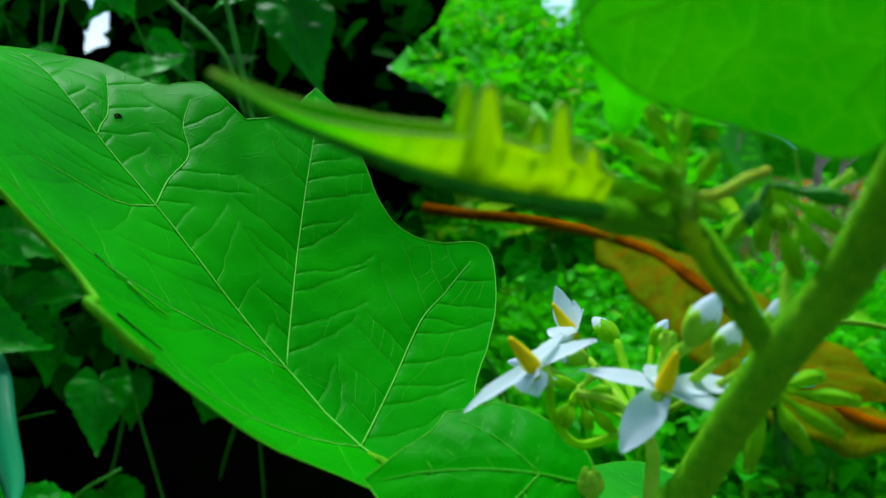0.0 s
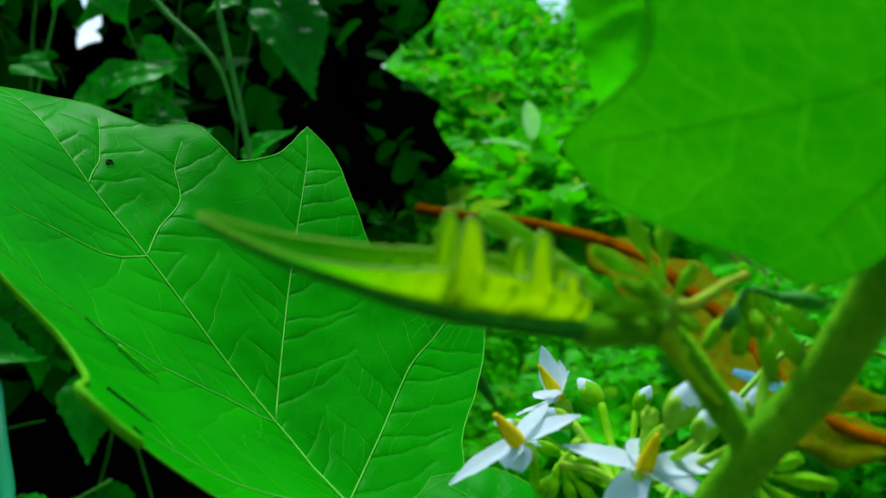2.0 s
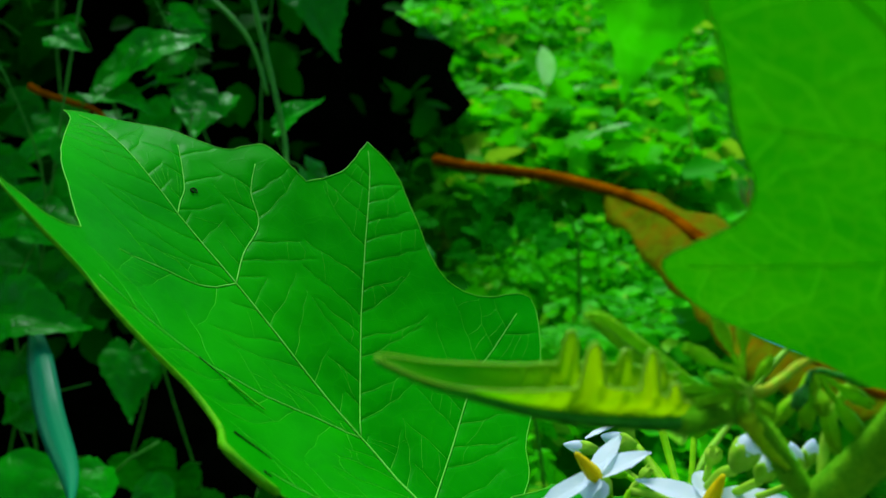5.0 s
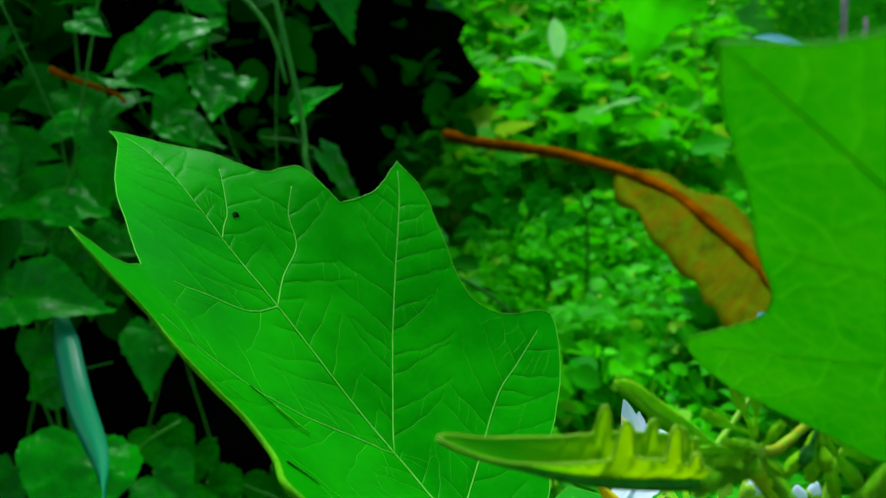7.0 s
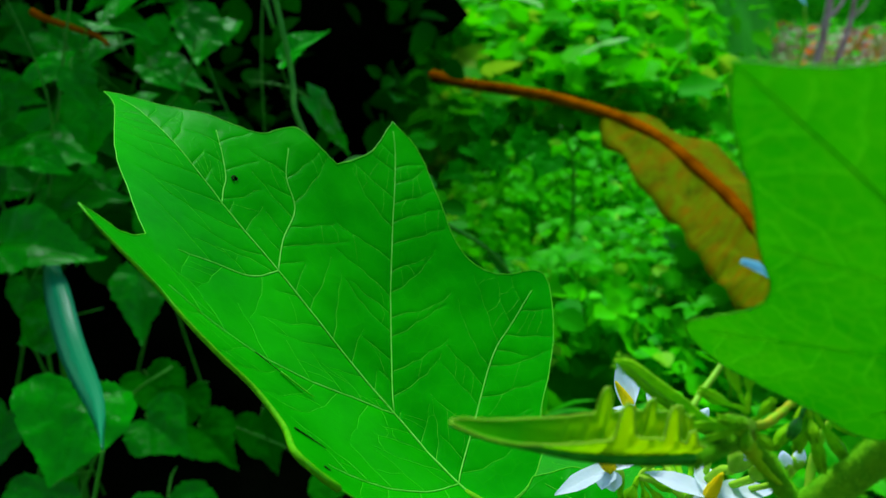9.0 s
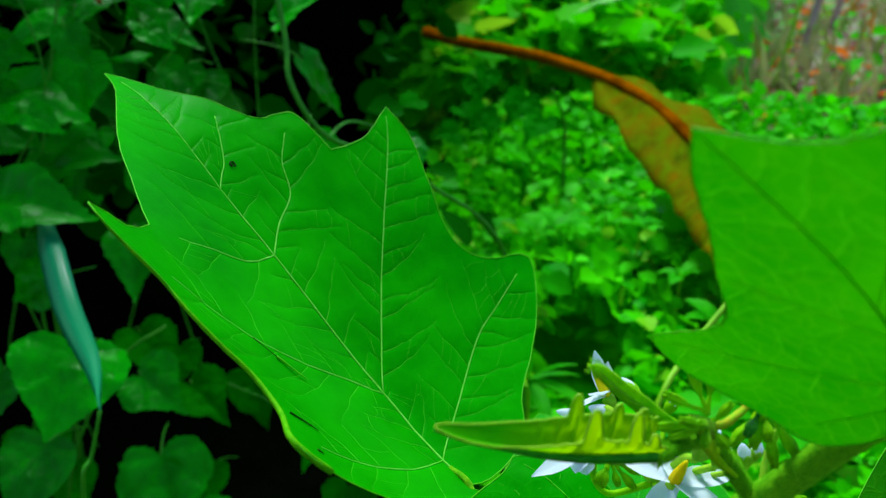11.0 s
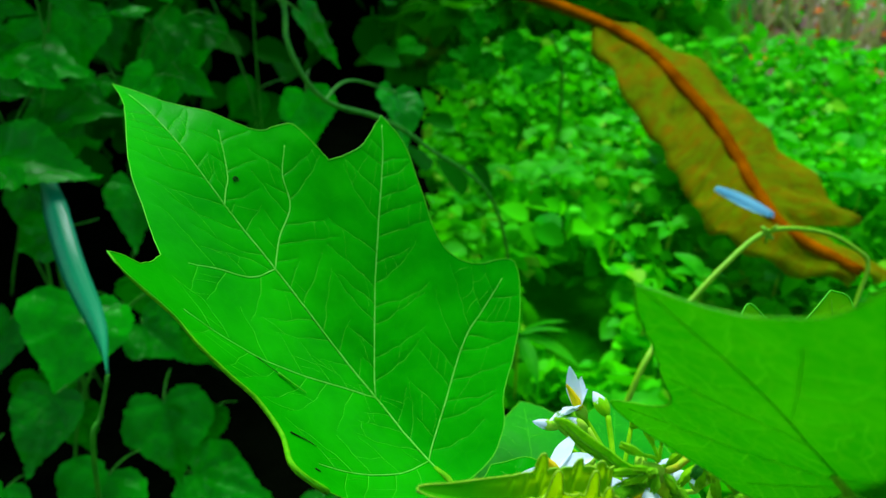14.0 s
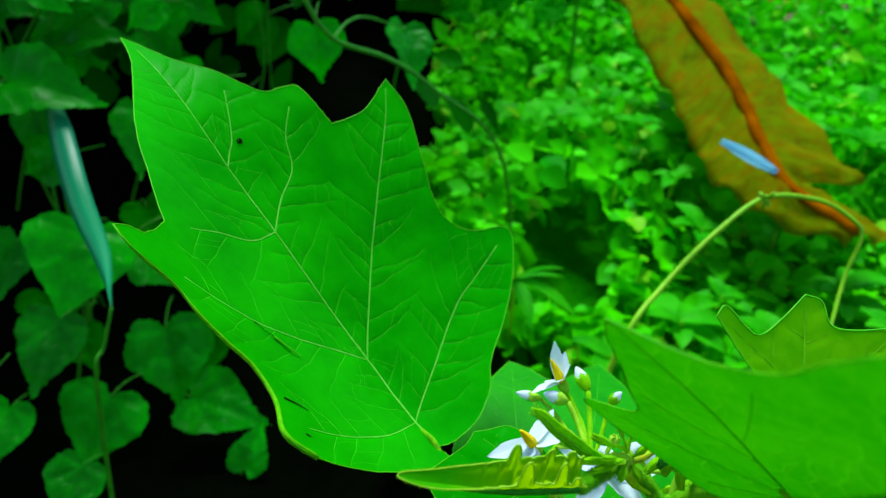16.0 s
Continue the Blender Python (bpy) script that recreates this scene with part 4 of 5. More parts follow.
bright = thing("bright_leaf_shrub", (0.58, 2.02, 0.0), "shrub with a large smooth bright green leaf", "shrub")
HEARTS.append(heart_mesh(11, 0.8, BROAD))
bm = bmesh.new()
tube(bm, smooth_line([(0.58, 2.02, 0.0), (0.56, 2.0, 0.3), (0.4658, 1.9672, 0.7391)], 6), (0.003, 0.002), 6)
part("stem", bm, TENDRIL, bright)
vine_leaf(bright, (0.4658, 1.9672, 0.7391), (0.3690, 1.8316, 0.4146), (0.1, -0.7, 0.6), 6)
pale_shrub = thing("pale_leaved_shrub", (0.9850, 2.7076, 0.0000), "leafy shoot with a pale bluish shining leaf", "shrub")
bm = bmesh.new()
tube(bm, smooth_line([(1.0711, 2.6977, 0.0000), (1.1000, 2.6677, 0.2500), (1.0797, 2.6478, 0.3934)], 6), (0.006, 0.003), 6)
part("stem", bm, TENDRIL, pale_shrub)

# ---- arching tendril ----
climber = thing("tendril_vine", (0.095, 0.337, 0.0), "thin yellow-green arching vine shoot with a leafy node", "vine")
arc = smooth_line([(0.06, 0.30, 0.0), (0.075, 0.315, 0.2), (0.0948, 0.3374, 0.2965), (0.1222, 0.3727, 0.3167), (0.1519, 0.3974, 0.3391), (0.1833, 0.4202, 0.3525), (0.2185, 0.426, 0.3511), (0.24, 0.4201, 0.343), (0.2461, 0.4148, 0.3348), (0.2381, 0.4018, 0.3137), (0.2253, 0.3726, 0.29)], 8)
bm = bmesh.new()
tube(bm, arc, (0.0019, 0.0012), 8)
part("stem", bm, TENDRIL, climber)
for dx, dz in ((0.004, 0.006), (-0.006, 0.004), (-0.001, -0.007), (0.003, -0.005)):
    bm = bmesh.new()
    tube(bm, [(0.1833, 0.4202, 0.3525), (0.1833 + dx * 0.6, 0.418, 0.3525 + dz * 0.6), (0.1833 + dx, 0.418, 0.3525 + dz)], [0.0016, 0.0022, 0.0003], 6, flat=0.5)
    part("bract", bm, TENDRIL, climber)

# ---- small herbs ----
def slim_leaf(owner, base, tip, width, material, sag=0.1, up=(0, 0, 1), name="leaf"):
    """A narrow folded leaf from base to tip."""
    bm = bmesh.new()
    b, t = Vector(base), Vector(tip)
    side = (t - b).cross(Vector(up)).normalized()
    rise = side.cross(t - b).normalized()
    rows = []
    for i in range(11):
        f = i / 10
        p = b.lerp(t, f) + rise * (t - b).length * sag * 4 * f * (1 - f)
        w = width * 0.5 * math.sin(math.pi * min(0.985, 0.08 + 0.92 * f)) ** 0.8
        rows.append([bm.verts.new(p + side * w * k + rise * abs(k) * w * 0.35) for k in (-1, -0.5, 0, 0.5, 1)])
    for a, c in zip(rows, rows[1:]):
        for k in range(4):
            bm.faces.new((a[k], a[k + 1], c[k + 1], c[k]))
    return part(name, bm, material, owner)


herb = thing("narrow_leaved_herb", (0.075, 0.66, 0.0), "small herb with narrow pale green leaves over ground cover", "herb")
bm = bmesh.new()
tube(bm, smooth_line([(0.085, 0.68, 0.0), (0.078, 0.65, 0.08), (0.0711, 0.6201, 0.1453)], 5), (0.0018, 0.0012), 6)
part("stem", bm, TENDRIL, herb)
for tip, w in (((0.1111, 0.6071, 0.1695), 0.008), ((0.118, 0.625, 0.148), 0.007), ((0.128, 0.600, 0.125), 0.016), ((0.062, 0.600, 0.190), 0.007), ((0.045, 0.59, 0.165), 0.009), ((0.085, 0.565, 0.130), 0.014)):
    slim_leaf(herb, (0.0711, 0.6201, 0.1453), tip, w, HERB, 0.08)

r = random.Random(31)
for n, (x, y, s) in enumerate(((0.17, 0.60, 0.05), (0.25, 0.66, 0.045), (0.24, 0.95, 0.04), (0.33, 0.62, 0.05), (0.29, 0.78, 0.045), (0.42, 0.70, 0.05), (0.15, 1.02, 0.055), (0.36, 1.00, 0.05), (0.50, 0.90, 0.05), (0.47, 1.15, 0.06), (0.12, 0.98, 0.03), (0.18, 1.10, 0.035), (0.27, 0.86, 0.03), (0.22, 1.05, 0.03), (0.30, 0.70, 0.035), (0.38, 0.80, 0.035), (0.44, 0.62, 0.04), (0.25, 1.22, 0.04), (0.08, 1.12, 0.035))):
    z = cover_height(x, y) + 0.015 + 0.02 * r.random()
    herb = thing("broad_leaved_herb", (x, y, 0.0), "low herb with soft light green oval leaves", "herb", "herbs among the ground cover")
    bm = bmesh.new()
    tube(bm, smooth_line([(x + 0.01, y + 0.01, 0.0), (x, y, z * 0.6), (x, y, z)], 4), (0.0018, 0.001), 6)
    part("stem", bm, TENDRIL, herb)
    for i in range(5 + n % 3):
        a = math.tau * (i + 0.4 * r.random()) / (5 + n % 3)
        q = s * r.uniform(0.7, 1.1)
        slim_leaf(herb, (x, y, z - 0.002 * i), (x + math.cos(a) * q, y + math.sin(a) * q, z + r.uniform(-0.012, 0.012)), q * 0.55, HERB, 0.1)

tall_herb = thing("pale_leaved_shrub", (0.30, 2.32, 0.0), "leafy shoot with pale shining leaves on the bank", "shrub")
bm = bmesh.new()
tube(bm, smooth_line([(0.30, 2.40, 0.05), (0.29, 2.36, 0.25), (0.26, 2.35, 0.42)], 5), (0.006, 0.003), 6)
part("stem", bm, TENDRIL, tall_herb)
for base, tip, w in (((0.2689, 2.0293, 0.2363), (0.4143, 1.9862, 0.3416), 0.085), ((0.26, 2.36, 0.38), (0.12, 2.30, 0.41), 0.06), ((0.28, 2.36, 0.34), (0.36, 2.30, 0.42), 0.06), ((0.26, 2.35, 0.42), (0.24, 2.30, 0.52), 0.05), ((0.29, 2.36, 0.28), (0.16, 2.30, 0.27), 0.06)):
    slim_leaf(tall_herb, base, tip, w, SHINY, 0.08)

slim_leaf(pale_shrub, (1.0797, 2.6478, 0.3934), (0.8554, 2.5626, 0.4710), 0.075, PALE, 0.06, (0.1, -0.5, 0.8))

twig = thing("dry_twig", (-0.33, 0.72, 0.45), "thin orange-brown dead twig caught in the vine", "twig")
bm = bmesh.new()
tube(bm, smooth_line([(-0.365, 0.725, 0.466), (-0.3513, 0.72, 0.4605), (-0.3115, 0.72, 0.447), (-0.30, 0.715, 0.440)], 5), (0.0035, 0.0016), 7, 0.1)
part("stem", bm, DRY_RIB, twig)


# ---- the flowering plant ----
plant = thing("flowering_nightshade", (0.02, 0.17, 0.0), "green nightshade shrub with lobed leaves, white star flowers and buds", "plant")

STEM_LINE = smooth_line([(0.02, 0.19, 0.0), (0.028, 0.17, 0.18), (0.033, 0.140, 0.345), (0.0355, 0.1285, 0.3868), (0.0378, 0.1245, 0.3955), (0.0414, 0.1166, 0.4100), (0.0455, 0.1094, 0.4228), (0.0502, 0.1062, 0.4312), (0.0521, 0.0977, 0.4442), (0.0517, 0.0834, 0.4614), (0.0510, 0.0690, 0.4786), (0.0500, 0.0550, 0.4960), (0.0490, 0.0420, 0.5130)], 10)


def hairs(owner, line, radius, per, length, seed, material=FUZZ):
    """Short soft hairs that stand off a stem."""
    r = random.Random(seed)
    bm = bmesh.new()
    pts = [Vector(p) for p in line]
    for a, b in zip(pts, pts[1:]):
        way = (b - a).normalized()
        s = way.orthogonal().normalized()
        q = way.cross(s)
        for _ in range(per):
            ang, t = r.uniform(0, math.tau), r.random()
            out = s * math.cos(ang) + q * math.sin(ang)
            side = way.cross(out)
            p = a.lerp(b, t) + out * radius * 0.96
            tip = p + (out + way * r.uniform(-0.5, 0.5) + side * r.uniform(-0.4, 0.4)) * length * r.uniform(0.5, 1.2)
            w = length * 0.09
            v = [bm.verts.new(p + side * w), bm.verts.new(p - side * w), bm.verts.new(tip), bm.verts.new(p + way * w * 1.6)]
            bm.faces.new((v[0], v[1], v[2]))
            bm.faces.new((v[1], v[3], v[2]))
    return tagged(part("hairs", bm, material, owner), kind="stuff")


bm = bmesh.new()
tube(bm, STEM_LINE, [0.0036 if i < 30 else 0.0031 for i in range(len(STEM_LINE))], 18, 0.05)
stem = part("stem", bm, STEM, plant, "thick green stem covered in short hairs")
hairs(stem, STEM_LINE[24:105], 0.0031, 90, 0.0007, 3)

BRANCH_LINE = smooth_line([(0.0440, 0.1110, 0.4205), (0.0405, 0.1110, 0.4250), (0.0373, 0.1103, 0.4297), (0.0327, 0.1080, 0.4356), (0.0297, 0.1064, 0.4380), (0.0239, 0.1025, 0.4390), (0.0205, 0.0990, 0.4399), (0.0177, 0.0962, 0.4407)], 8)
bm = bmesh.new()
tube(bm, BRANCH_LINE, (0.0019, 0.0013), 14, 0.06)
branch = part("branch", bm, STEM, plant, "dark green side branch with a paler lit edge")
hairs(branch, BRANCH_LINE, 0.0017, 110, 0.0007, 5)
bm = bmesh.new()
tube(bm, [(0.0200, 0.0987, 0.4388), (0.0194, 0.0978, 0.4378), (0.0188, 0.0970, 0.4370)], [0.0004, 0.00028, 0.00004], 6)
part("thorn", bm, TENDRIL, plant)

# the large lobed leaf
def main_bend(u, v):
    """The large leaf's bowl: its one half is folded up."""
    a, b = u / 100, v / 100
    return (2.3 - 13.92 * a - 37.44 * b + 30.83 * a * a + 15.02 * a * b + 77.2 * b * b + 0.33 * a ** 3 + 0.16 * a * a * b - 9.05 * a * b * b - 33.47 * b ** 3
            - 1.14 * a * a * b * b - 7.2 * b ** 4 - 3.95 * a * b ** 3 - 1.26 * a ** 3 * b - 8.25 * a ** 4 - 3.0 * np.exp(-((v - 3) / 8) ** 2 - ((u - 18) / 28) ** 2))


MAIN = Sheet((-0.01558, 0.16788, 0.38381), (-0.67502, 0.51897, 0.52443), (0.66531, 0.73541, 0.12859), main_bend, flip=True)
MAIN_RIM = [
    [(169.8, -1.9), (151.2, 4.4), (139.2, 14.1), (125.8, 23.5), (123.8, 31), (121.5, 36.5), (114, 38), (104, 39.6)],
    [(104, 39.6), (103, 48), (103.8, 56), (109.6, 68.7)],
    [(109.6, 68.7), (95.7, 69.8), (79, 64.3), (61.5, 58.9), (51.7, 60.4), (45.1, 66.9), (40.6, 78.4), (34.6, 78.6), (21.8, 67.1), (12.1, 54.1), (3.6, 40), (-4, 32), (-9, 20), (-9.4, 7.4), (-7.3, 0.2)],
    [(-7.3, 0.2), (-13, 1), (-17, -4.1), (-14, -11), (-7.3, -18.6), (1.7, -33.9), (11.3, -47.7), (20.2, -53), (29.6, -46.4), (40.8, -45), (49.6, -48.9), (58.7, -52.3), (67.5, -53.9), (76.6, -60.3), (80.4, -62.2), (84.2, -62)],
    [(84.2, -62), (85.3, -57), (83.7, -52.4)],
    [(83.7, -52.4), (85.6, -47), (89, -41.4)],
    [(89, -41.4), (101.1, -36.9), (122.4, -28.3), (141.9, -16.2), (155, -8), (169.8, -1.9)],
]
MAIN_VEINS = [
    [(-7.3, 0.2), (2.8, 1.1), (28.7, 1.6), (54, -0.8), (79, -2.9), (104.6, -4.6), (129, -4.5), (160, -2.4)],
    [(28.7, 1.6), (52, 21), (75.6, 41.1), (96.6, 59.5), (106.5, 66.5)],
    [(2.8, 1.1), (15, 23), (26.8, 43.3), (31, 56), (36, 71)],
    [(79, -2.9), (88, 6), (96, 16.7), (107, 21.5), (116, 29)],
    [(28.7, 1.6), (36, -8), (44.6, -19.4), (52, -29), (59.9, -37.3), (70, -48)],
    [(2.8, 1.1), (5, -14), (12.7, -30.8), (19, -41)],
    [(104.6, -4.6), (109, -1), (112.7, 2.5), (120.5, 6.8), (131, 12)],
    [(79, -2.9), (79, -13), (84, -23), (86.5, -33)],
]
leaf = build_leaf(plant, "leaf", "large glossy green lobed leaf with pale veins", MAIN, MAIN_RIM, MAIN_VEINS, LEAF, step=1.1, spacing=9.2, reach=25, rib=0.37, rim=0.19, seed=2, ragged=0.12, groove=0.20, hole=(111.4, 4.8, 0.75), puff=0.11, fine=0.085, crisp=True, slope=60, wave=0.9, net=0.04, zigzag=0.5)
for line, rad in (([(29.8, -42), (26.5, -38.5), (23.7, -36.3)], 0.00022), ([(54, -32.5), (49, -29.5), (45, -27)], 0.00014), ([(18, -44.5), (16.8, -43.4)], 0.00032), ([(110.6, 4.2), (112.0, 4.1), (112.3, 5.4), (110.9, 5.6), (110.4, 4.8)], 0.00025)):
    bm = bmesh.new()
    tube(bm, MAIN.at(smooth_line(line, 4), 0.35), (rad, rad * 0.5), 5)
    part("scar", bm, SCAR, leaf, "dark brown scar")
bm = bmesh.new()
tube(bm, MAIN.at(smooth_line([(47.7, -28.7), (43, -26), (39.3, -23.8)], 4), 0.5), (0.00035, 0.0002), 5)
part("crease", bm, RIM, leaf)
bm = bmesh.new()
tube(bm, MAIN.at(smooth_line([(84, -62), (76.6, -60.3), (67.5, -53.9), (58.7, -52.3), (49.6, -48.9), (40.8, -45), (29.6, -46.4), (20.2, -53), (11.3, -47.7)], 6), 0.0), (0.00025, 0.00085), 8, 0.15)
part("rolled_edge", bm, ROLLED, leaf, "thick yellow-green rolled edge")
bm = bmesh.new()
foot = MAIN.at([(-7.3, 0.2)])[0]
tube(bm, smooth_line([MAIN.at([(0, 0.8)], -0.6)[0], foot, foot + np.array([0.006, -0.008, -0.012]), (0.012, 0.150, 0.360), (0.0335, 0.139, 0.352)], 6), (0.0009, 0.0016), 8)
part("leafstalk", bm, STEM, leaf)

# the near leaf that overhangs the flowers, seen from below
NEAR = Sheet((0.00651, 0.06767, 0.50683), (0.73134, 0.06713, -0.67870), (-0.48043, 0.75704, -0.44282), lambda u, v: 0.0010 * (u - 40) * (u - 40) * (u > 40) - 0.0008 * v * v * (v < 0), flip=True)
NEAR_RIM = [
    [(0, 0), (6, 4.8), (12.3, 8.3), (17.8, 11.0), (27, 16.8), (33, 19.6), (36.3, 22.6), (38.1, 27), (38.5, 34), (39.4, 40.6), (43.5, 42.5), (50, 42.3), (57.5, 37.5), (63.5, 32.5), (69, 28.5), (69.5, 22), (65, 11), (57, -1)],
    [(57, -1), (63, -12), (64, -28), (56, -46), (44, -56), (28, -60), (10, -62), (-6, -60)],
    [(-6, -60), (-3, -48), (1.5, -36), (6.6, -26), (7.5, -16), (6, -9.7), (3, -4.2), (0, 0)],
]
NEAR_VEINS = [
    [(57, -1), (44, -2), (28.2, -3), (9, -1), (1, 0)],
    [(54, -1), (50, 14), (45, 29), (41.5, 38)],
    [(54, -1), (46, -20), (28, -40), (2, -56)],
    [(42, -2), (33, 8), (27, 15)],
    [(36, -2.5), (26, -10), (14, -18)],
    [(56, 0), (60, 12), (64, 24)],
]
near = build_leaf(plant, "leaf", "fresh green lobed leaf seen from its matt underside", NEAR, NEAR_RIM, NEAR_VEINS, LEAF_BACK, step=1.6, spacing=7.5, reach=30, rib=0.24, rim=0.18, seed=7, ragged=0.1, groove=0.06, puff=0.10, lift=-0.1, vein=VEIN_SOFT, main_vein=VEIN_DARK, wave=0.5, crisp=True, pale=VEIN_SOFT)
bm = bmesh.new()
tube(bm, smooth_line([NEAR.at([(52, -1)])[0], NEAR.at([(58, -0.5)])[0], NEAR.at([(63, 4)], -2)[0], (0.0519, 0.0850, 0.4595)], 6), (0.0008, 0.0014), 8)
part("leafstalk", bm, STEM, near)

# the low leaf in front of the large one
LOW = Sheet((0.027, 0.1420, 0.3885), (-0.96, 0.10, 0.02), (0.02, 0.86, 0.50), lambda u, v: -0.012 * (u - 22) ** 2 * 0.35 - 0.010 * (v - 4) ** 2 + 2.0, flip=True)
low = build_leaf(plant, "leaf", "small dark green leaf with a toothed edge below the flowers", LOW,
                 [[(0, 0), (2, 7), (8, 13), (17, 17.5), (24, 15), (28.0, 13.6)], [(28.0, 13.6), (30, 9), (35, 4), (41, -2)], [(41, -2), (34, -10), (24, -19), (12, -22), (3, -14), (0, 0)]],
                 [[(0, 0), (14, 1), (28, 0), (38, -2)], [(10, 1), (18, 8), (25, 12)], [(10, 1), (18, -9), (24, -15)]], LEAF, step=1.6, spacing=7, reach=18, rib=0.3, rim=0.16, seed=9, groove=0.3, puff=0.15, vein=VEIN_FINE)

# young lobed leaf behind the near one
YOUNG = Sheet((0.0725, 0.1160, 0.4480), (0.04, 0.50, 0.42), (-0.95, 0.0, 0.10), lambda u, v: 0.012 * v * v * 0.5 + 0.004 * u * u * 0.5, flip=False)
young = build_leaf(plant, "leaf", "young yellow-green wavy lobed leaf", YOUNG,
                   [[(0, 0), (4, 9), (12, 17), (20, 25)], [(20, 25), (23, 22.5), (19.5, 17), (18, 13), (22, 8), (30, 1.5)], [(30, 1.5), (29, -3), (24, -5), (23, -9), (24, -16), (26, -25)], [(26, -25), (15, -24), (6, -12), (0, 0)]],
                   [[(0, 0), (14, 0.5), (28, 1)], [(6, 0.3), (13, 11), (19, 21)], [(6, 0.3), (14, -12), (24, -21)]], LEAF_YOUNG, step=1.5, spacing=6, reach=14, rib=0.3, rim=0.25, seed=13, groove=0.35, vein=FUZZ)
bm = bmesh.new()
tube(bm, smooth_line([(0.0725, 0.1160, 0.4480), (0.066, 0.108, 0.445), (0.0521, 0.0985, 0.4432)], 5), (0.0008, 0.0013), 8)
part("leafstalk", bm, STEM, young)

# leaf below the stem
UNDER = Sheet((0.1005, 0.1488, 0.3878), (0.0150, 0.0167, 0.0130), (0.030, -0.0074, -0.0056), lambda u, v: 0.004 * v * v - 0.0015 * u * u, flip=False)
under = build_leaf(plant, "leaf", "light green leaf spread out below the stem", UNDER,
                   [[(-44, 0), (-40, 16), (-22, 30), (4, 32), (30, 20), (46, 0)], [(46, 0), (34, -6), (10, -9), (-18, -9), (-38, -5), (-44, 0)]],
                   [[(-44, 0), (0, 0), (43, 0)], [(-24, 0), (-6, 12), (8, 24)], [(-24, 0), (-12, -4), (-2, -8)], [(2, 0), (16, 9), (25, 15)], [(2, 0), (13, -4), (22, -7)]], LEAF_BACK, step=2.0, spacing=9, reach=24, rib=0.5, rim=0.16, seed=17, groove=0.08, main_vein=VEIN, vein=VEIN_SOFT, fine=0.08)
bm = bmesh.new()
tube(bm, smooth_line([UNDER.at([(-42, 0)])[0], (0.066, 0.118, 0.352), (0.045, 0.130, 0.345), (0.0325, 0.143, 0.34)], 6), (0.0009, 0.0015), 8)
part("leafstalk", bm, STEM, under)


# leaf spread out beneath the flowers
BENEATH = Sheet((0.032, 0.156, 0.348), (0.06, 1.0, 0.10), (-1.0, 0.0, 0.05), lambda u, v: -0.006 * v * v * 0.5 - 0.003 * (u - 40) ** 2 + 3.0, flip=False)
beneath = build_leaf(plant, "leaf", "broad light green lobed leaf beneath the flowers", BENEATH,
                     [[(0, 0), (4, 16), (16, 30), (34, 36), (50, 30), (68, 26), (88, 16)], [(88, 16), (84, 8), (78, 0), (82, -8), (92, -16), (100, -24)], [(100, -24), (86, -34), (62, -44), (40, -50), (20, -40), (5, -18), (0, 0)]],
                     [[(0, 0), (30, -1), (76, -1)], [(14, 0), (40, 12), (82, 15)], [(14, 0), (44, -14), (92, -23)], [(6, 0), (18, 14), (34, 28)], [(6, 0), (20, -18), (38, -40)]], LEAF_HERB, step=2.0, spacing=10, reach=26, rib=0.35, rim=0.2, seed=23, groove=0.15, puff=0.15, vein=VEIN_FINE)
bm = bmesh.new()
tube(bm, smooth_line([BENEATH.at([(4, 0)], -0.5)[0], BENEATH.at([(-4, 0)], -1)[0], (0.0330, 0.142, 0.344)], 5), (0.0009, 0.0015), 8)
part("leafstalk", bm, STEM, beneath)


